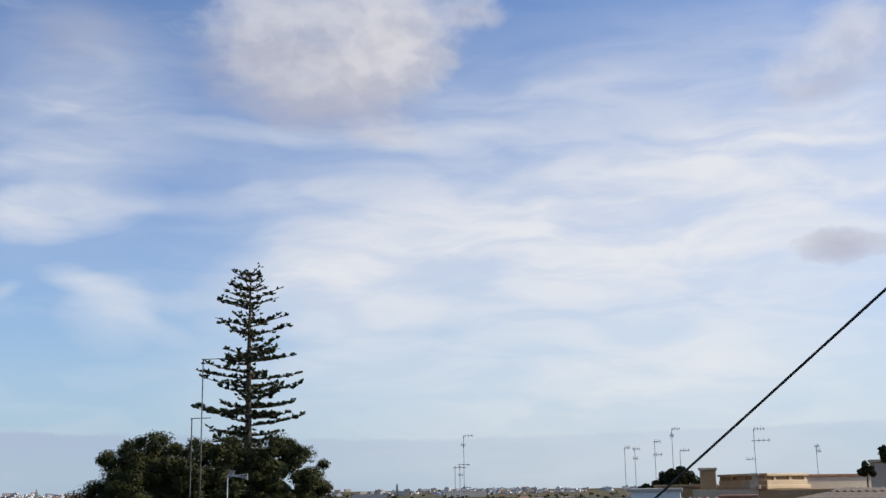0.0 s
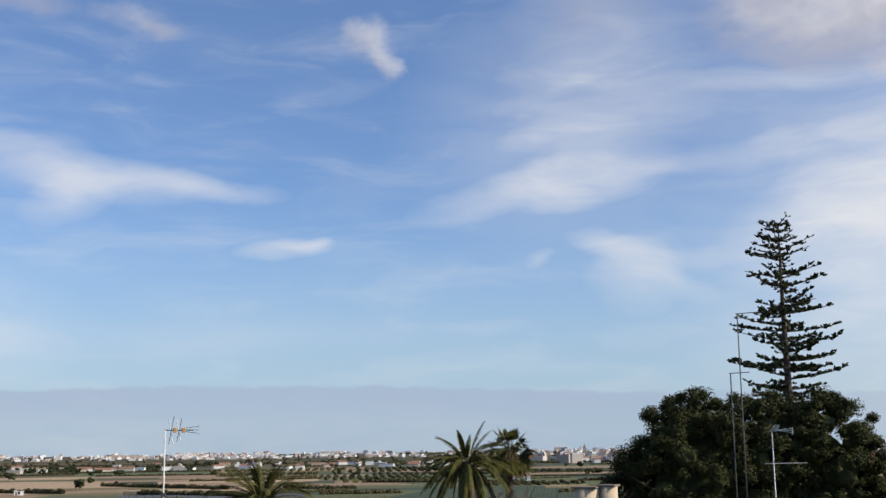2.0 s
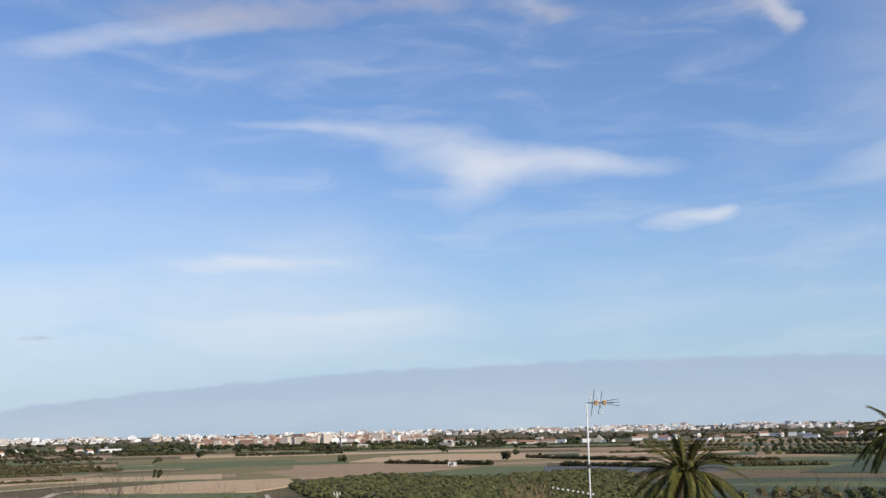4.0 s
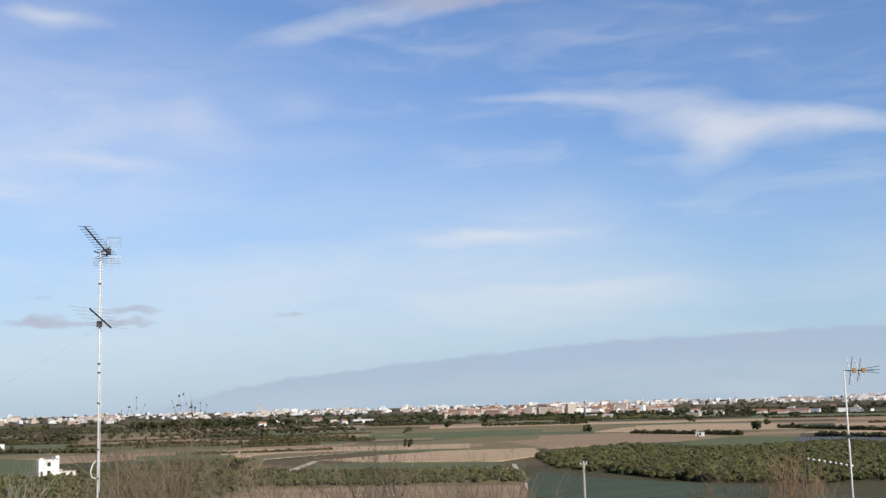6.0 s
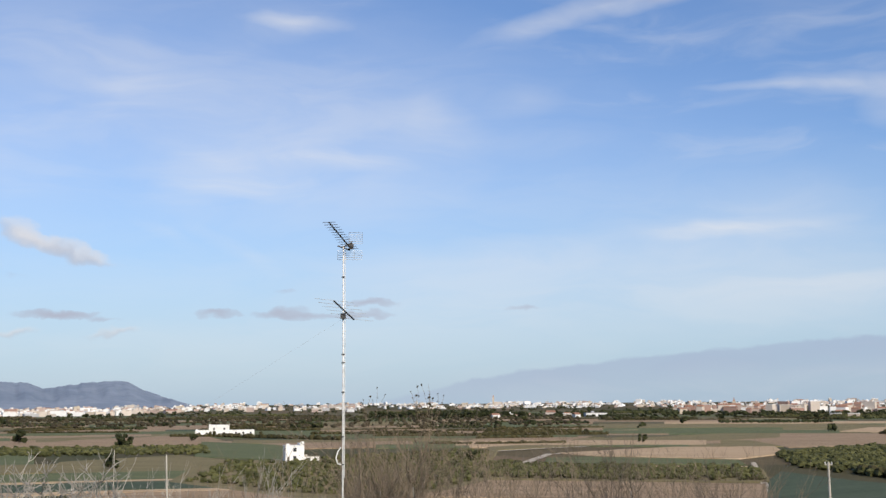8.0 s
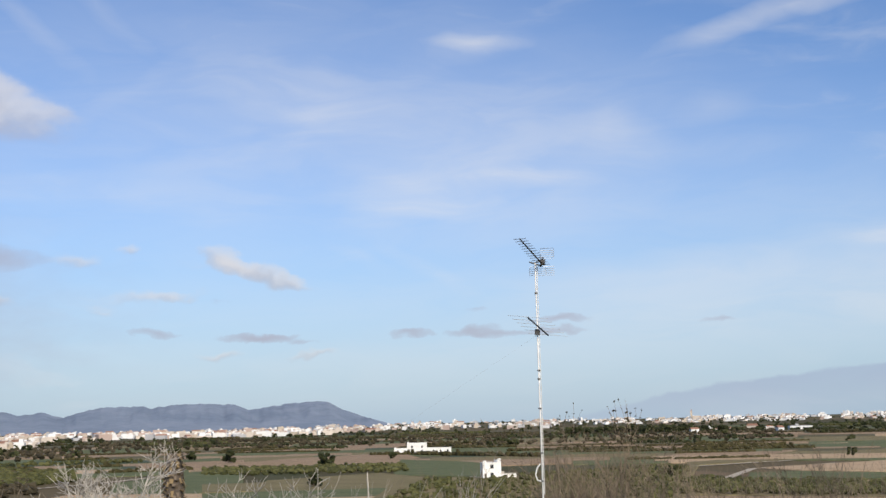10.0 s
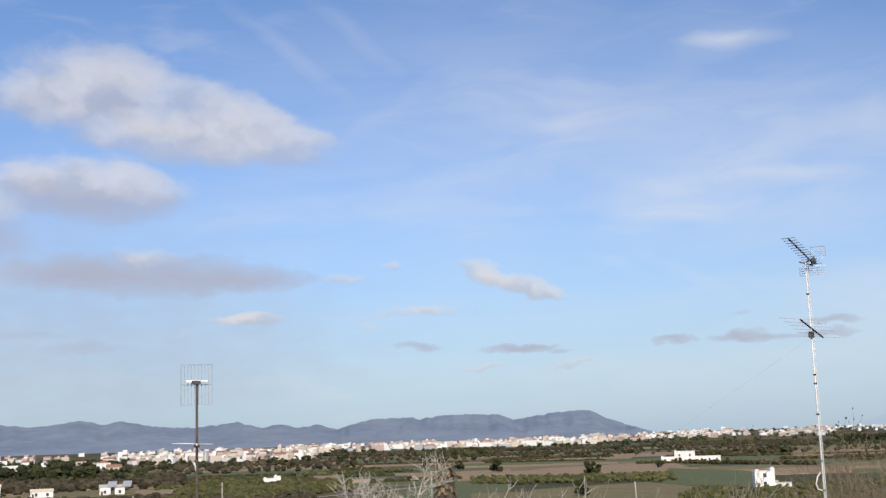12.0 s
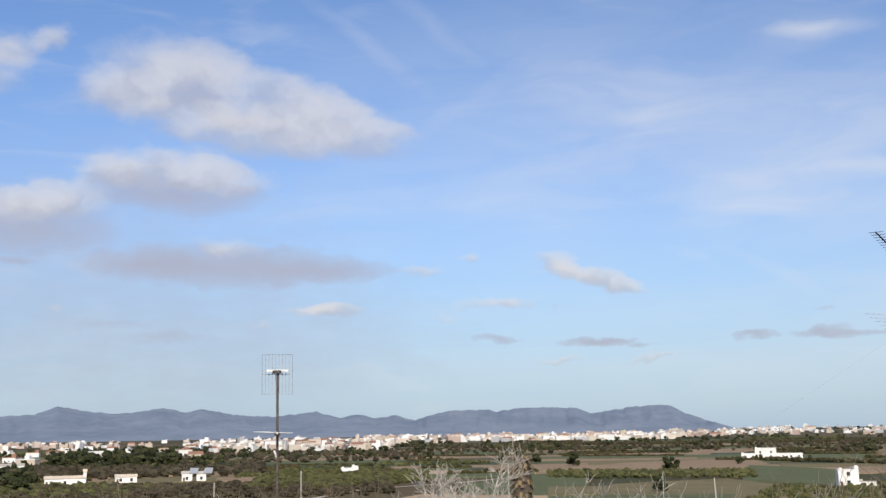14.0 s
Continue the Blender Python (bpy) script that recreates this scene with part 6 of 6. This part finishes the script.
def build_rooftops():
    build_balustrade_house()
    wall_block("chimney", "square ochre rendered chimney pier", -12.08, 49, -12.82, 49, 0.6, hill(49) - 0.5, up(0.66, 49), OCHRE, CREAM, "chimney")
    wall_block("house", "ochre gabled house wall beside a chimney", -10.0, 50, -12.1, 50, 4.0, hill(50) - 0.5, up(-0.10, 50), OCHRE)
    wall_block("house", "long low cream house wing in sunlight", -16.86, 50.2, -19.9, 52.5, 4.0, hill(50) - 0.5, up(0.29, 51), SUNNY, TILE)
    wall_block("house", "taller grey-beige rendered house block", -19.6, 46.0, -26.0, 46.0, 4.0, hill(46) - 0.5, up(0.88, 46), CONCRETE, CREAM)
    wall_block("parapet", "white rooftop parapet wall", -8.85, 38, -11.15, 38, 1.2, hill(38) - 0.5, up(-0.28, 38), WHITEWASH, CONCRETE, "wall")
    wall_block("house", "brown plastered house under the terrace", -12.9, 44, -14.6, 44, 2.0, hill(44) - 0.5, up(-0.62, 44), OCHRE, TILE)
    tiled_roof("house with an old grey-brown tiled roof", -15.4, 38, -24.0, 34, -0.95, -0.32, 3.2, GREY_TILE)
    tiled_roof("house with a reddish tiled roof", -10.9, 41, -13.0, 41, -1.1, -0.66, 2.0, TILE)
    shrub(-11.2, 51, -0.2, 0.82, 1.15, 61, "dark ivy mass spilling over a roof")
    shrub(-10.35, 51, -0.35, 0.45, 0.75, 62, "dark ivy trailing along a roof edge", n=3000)
    shrub(-9.75, 51, -0.4, 0.12, 0.5, 65, "low dark ivy at the foot of a roof", n=2000)
    shrub(-20.7, 44.5, 0.75, 1.62, 0.85, 63, "dark leafy shrub growing on a roof")
    shrub(-19.45, 45, 0.2, 1.0, 0.35, 64, "small dark plant on a roof edge", n=1500)
    # slatted chimney pot
    b, L = wall_block("chimney", "brown chimney with a slatted tile top", -0.27, 40, -1.06, 40, 0.5, hill(40) - 0.5, up(-1.55, 40), OCHRE, TILE, "chimney")
    z = up(-1.55, 40) - hill(40) + 0.6
    for i in range(7):
        x = L * (i + 0.5) / 7
        part("slat", Shape().box(x - 0.02, -0.05, z, x + 0.025, 0.55, z + 0.17, 0.005), TILE, b)
    # round chimneys with flat caps
    for az, r, el in ((18.76, 0.41, -1.78), (17.76, 0.30, -1.70)):
        d = 40.0
        c = thing("round_chimney", at(az, d, hill(d)), "cream cylindrical concrete chimney with a flat cap", "chimney", "round chimneys")
        h = up(el, d) - hill(d)
        part("shaft", Shape().tube([(0, 0, -0.4), (0, 0, h - 0.05)], r, 28), CREAM, c, shade_smooth=True)
        part("cap", Shape().box(-r * 1.04, -r * 1.04, h - 0.05, r * 1.04, r * 1.04, h, 0.015), GREY_TILE, c)
    # black cable across the start
    p, q = at(-10.05, 1.9, up(-0.59, 1.9)) + Vector((0, ARM, 0)), at(-21.09, 1.6, up(8.68, 1.6)) + Vector((0, ARM, 0))
    dr = (q - p)
    lo, hi = p - dr * 6.3, q + dr * 6.0
    pts = []
    for i in range(17):
        f = i / 16
        c = lo.lerp(hi, f)
        pts.append((c.x, c.y, c.z + 0.10 * (f - 0.5) ** 2))
    single("cable", Shape().tube(pts, 0.0019, 8), RUBBER, "taut black cable rising slantwise past the rooftops", "cable", shade_smooth=True)


build_rooftops()


# ---- poles at the foot of the slope ----
def pole(az, d, top_el, label, mat, r=0.1, arm=0.0, lean=0.0):
    b = thing("pole", stand(az, d), label, "pole", "poles in the fields", turn=az)
    h = up(top_el, d) - hill(d)
    part("post", Shape().tube([(0, 0, -0.3), (lean, 0, h)], [r, r * 0.7], 8), mat, b)
    if arm:
        part("crossarm", Shape().box(lean - arm, -0.06, h - 0.35, lean + arm, 0.06, h - 0.2, 0.01), mat, b)
        for x in (-arm * 0.85, 0, arm * 0.85):
            part("insulator", Shape().tube([(lean + x, 0, h - 0.2), (lean + x, 0, h + 0.05)], [0.05, 0.07], 7), WHITE_PIPE, b)
    return b, h


pole(50.64, 150, -2.86, "pale lattice concrete pole with a short crossarm", CONCRETE, 0.17, 0.45)
b, h = pole(40.52, 80, -2.75, "dark wooden pole with a string of insulators", BARK, 0.09)
for i in range(9):
    x, zz = 0.25 + 0.33 * i, h - 0.18 - 0.06 * i
    part("insulator", Shape().tube([(x, 0, zz - 0.07), (x, 0, zz), (x, 0, zz + 0.08)], [0.03, 0.09, 0.04], 8), WHITE_PIPE, b)
part("wire", Shape().tube([(0, 0, h - 0.15), (1.5, 0, h - 0.42), (3.1, 0, h - 0.7)], 0.012, 4), DARK_STEEL, b)
pole(101.2, 90, -1.75, "thin grey field pole", CONCRETE, 0.06)
pole(91.3, 95, -1.6, "thin grey field pole", CONCRETE, 0.06)
pole(81.5, 200, -2.35, "leaning concrete field pole", CONCRETE, 0.16, lean=-0.5)
pole(84.0, 230, -2.1, "thin grey field pole", CONCRETE, 0.09)
pole(105.4, 70, -2.2, "leaning split pale pole", PALE_BARK, 0.07, lean=0.2)
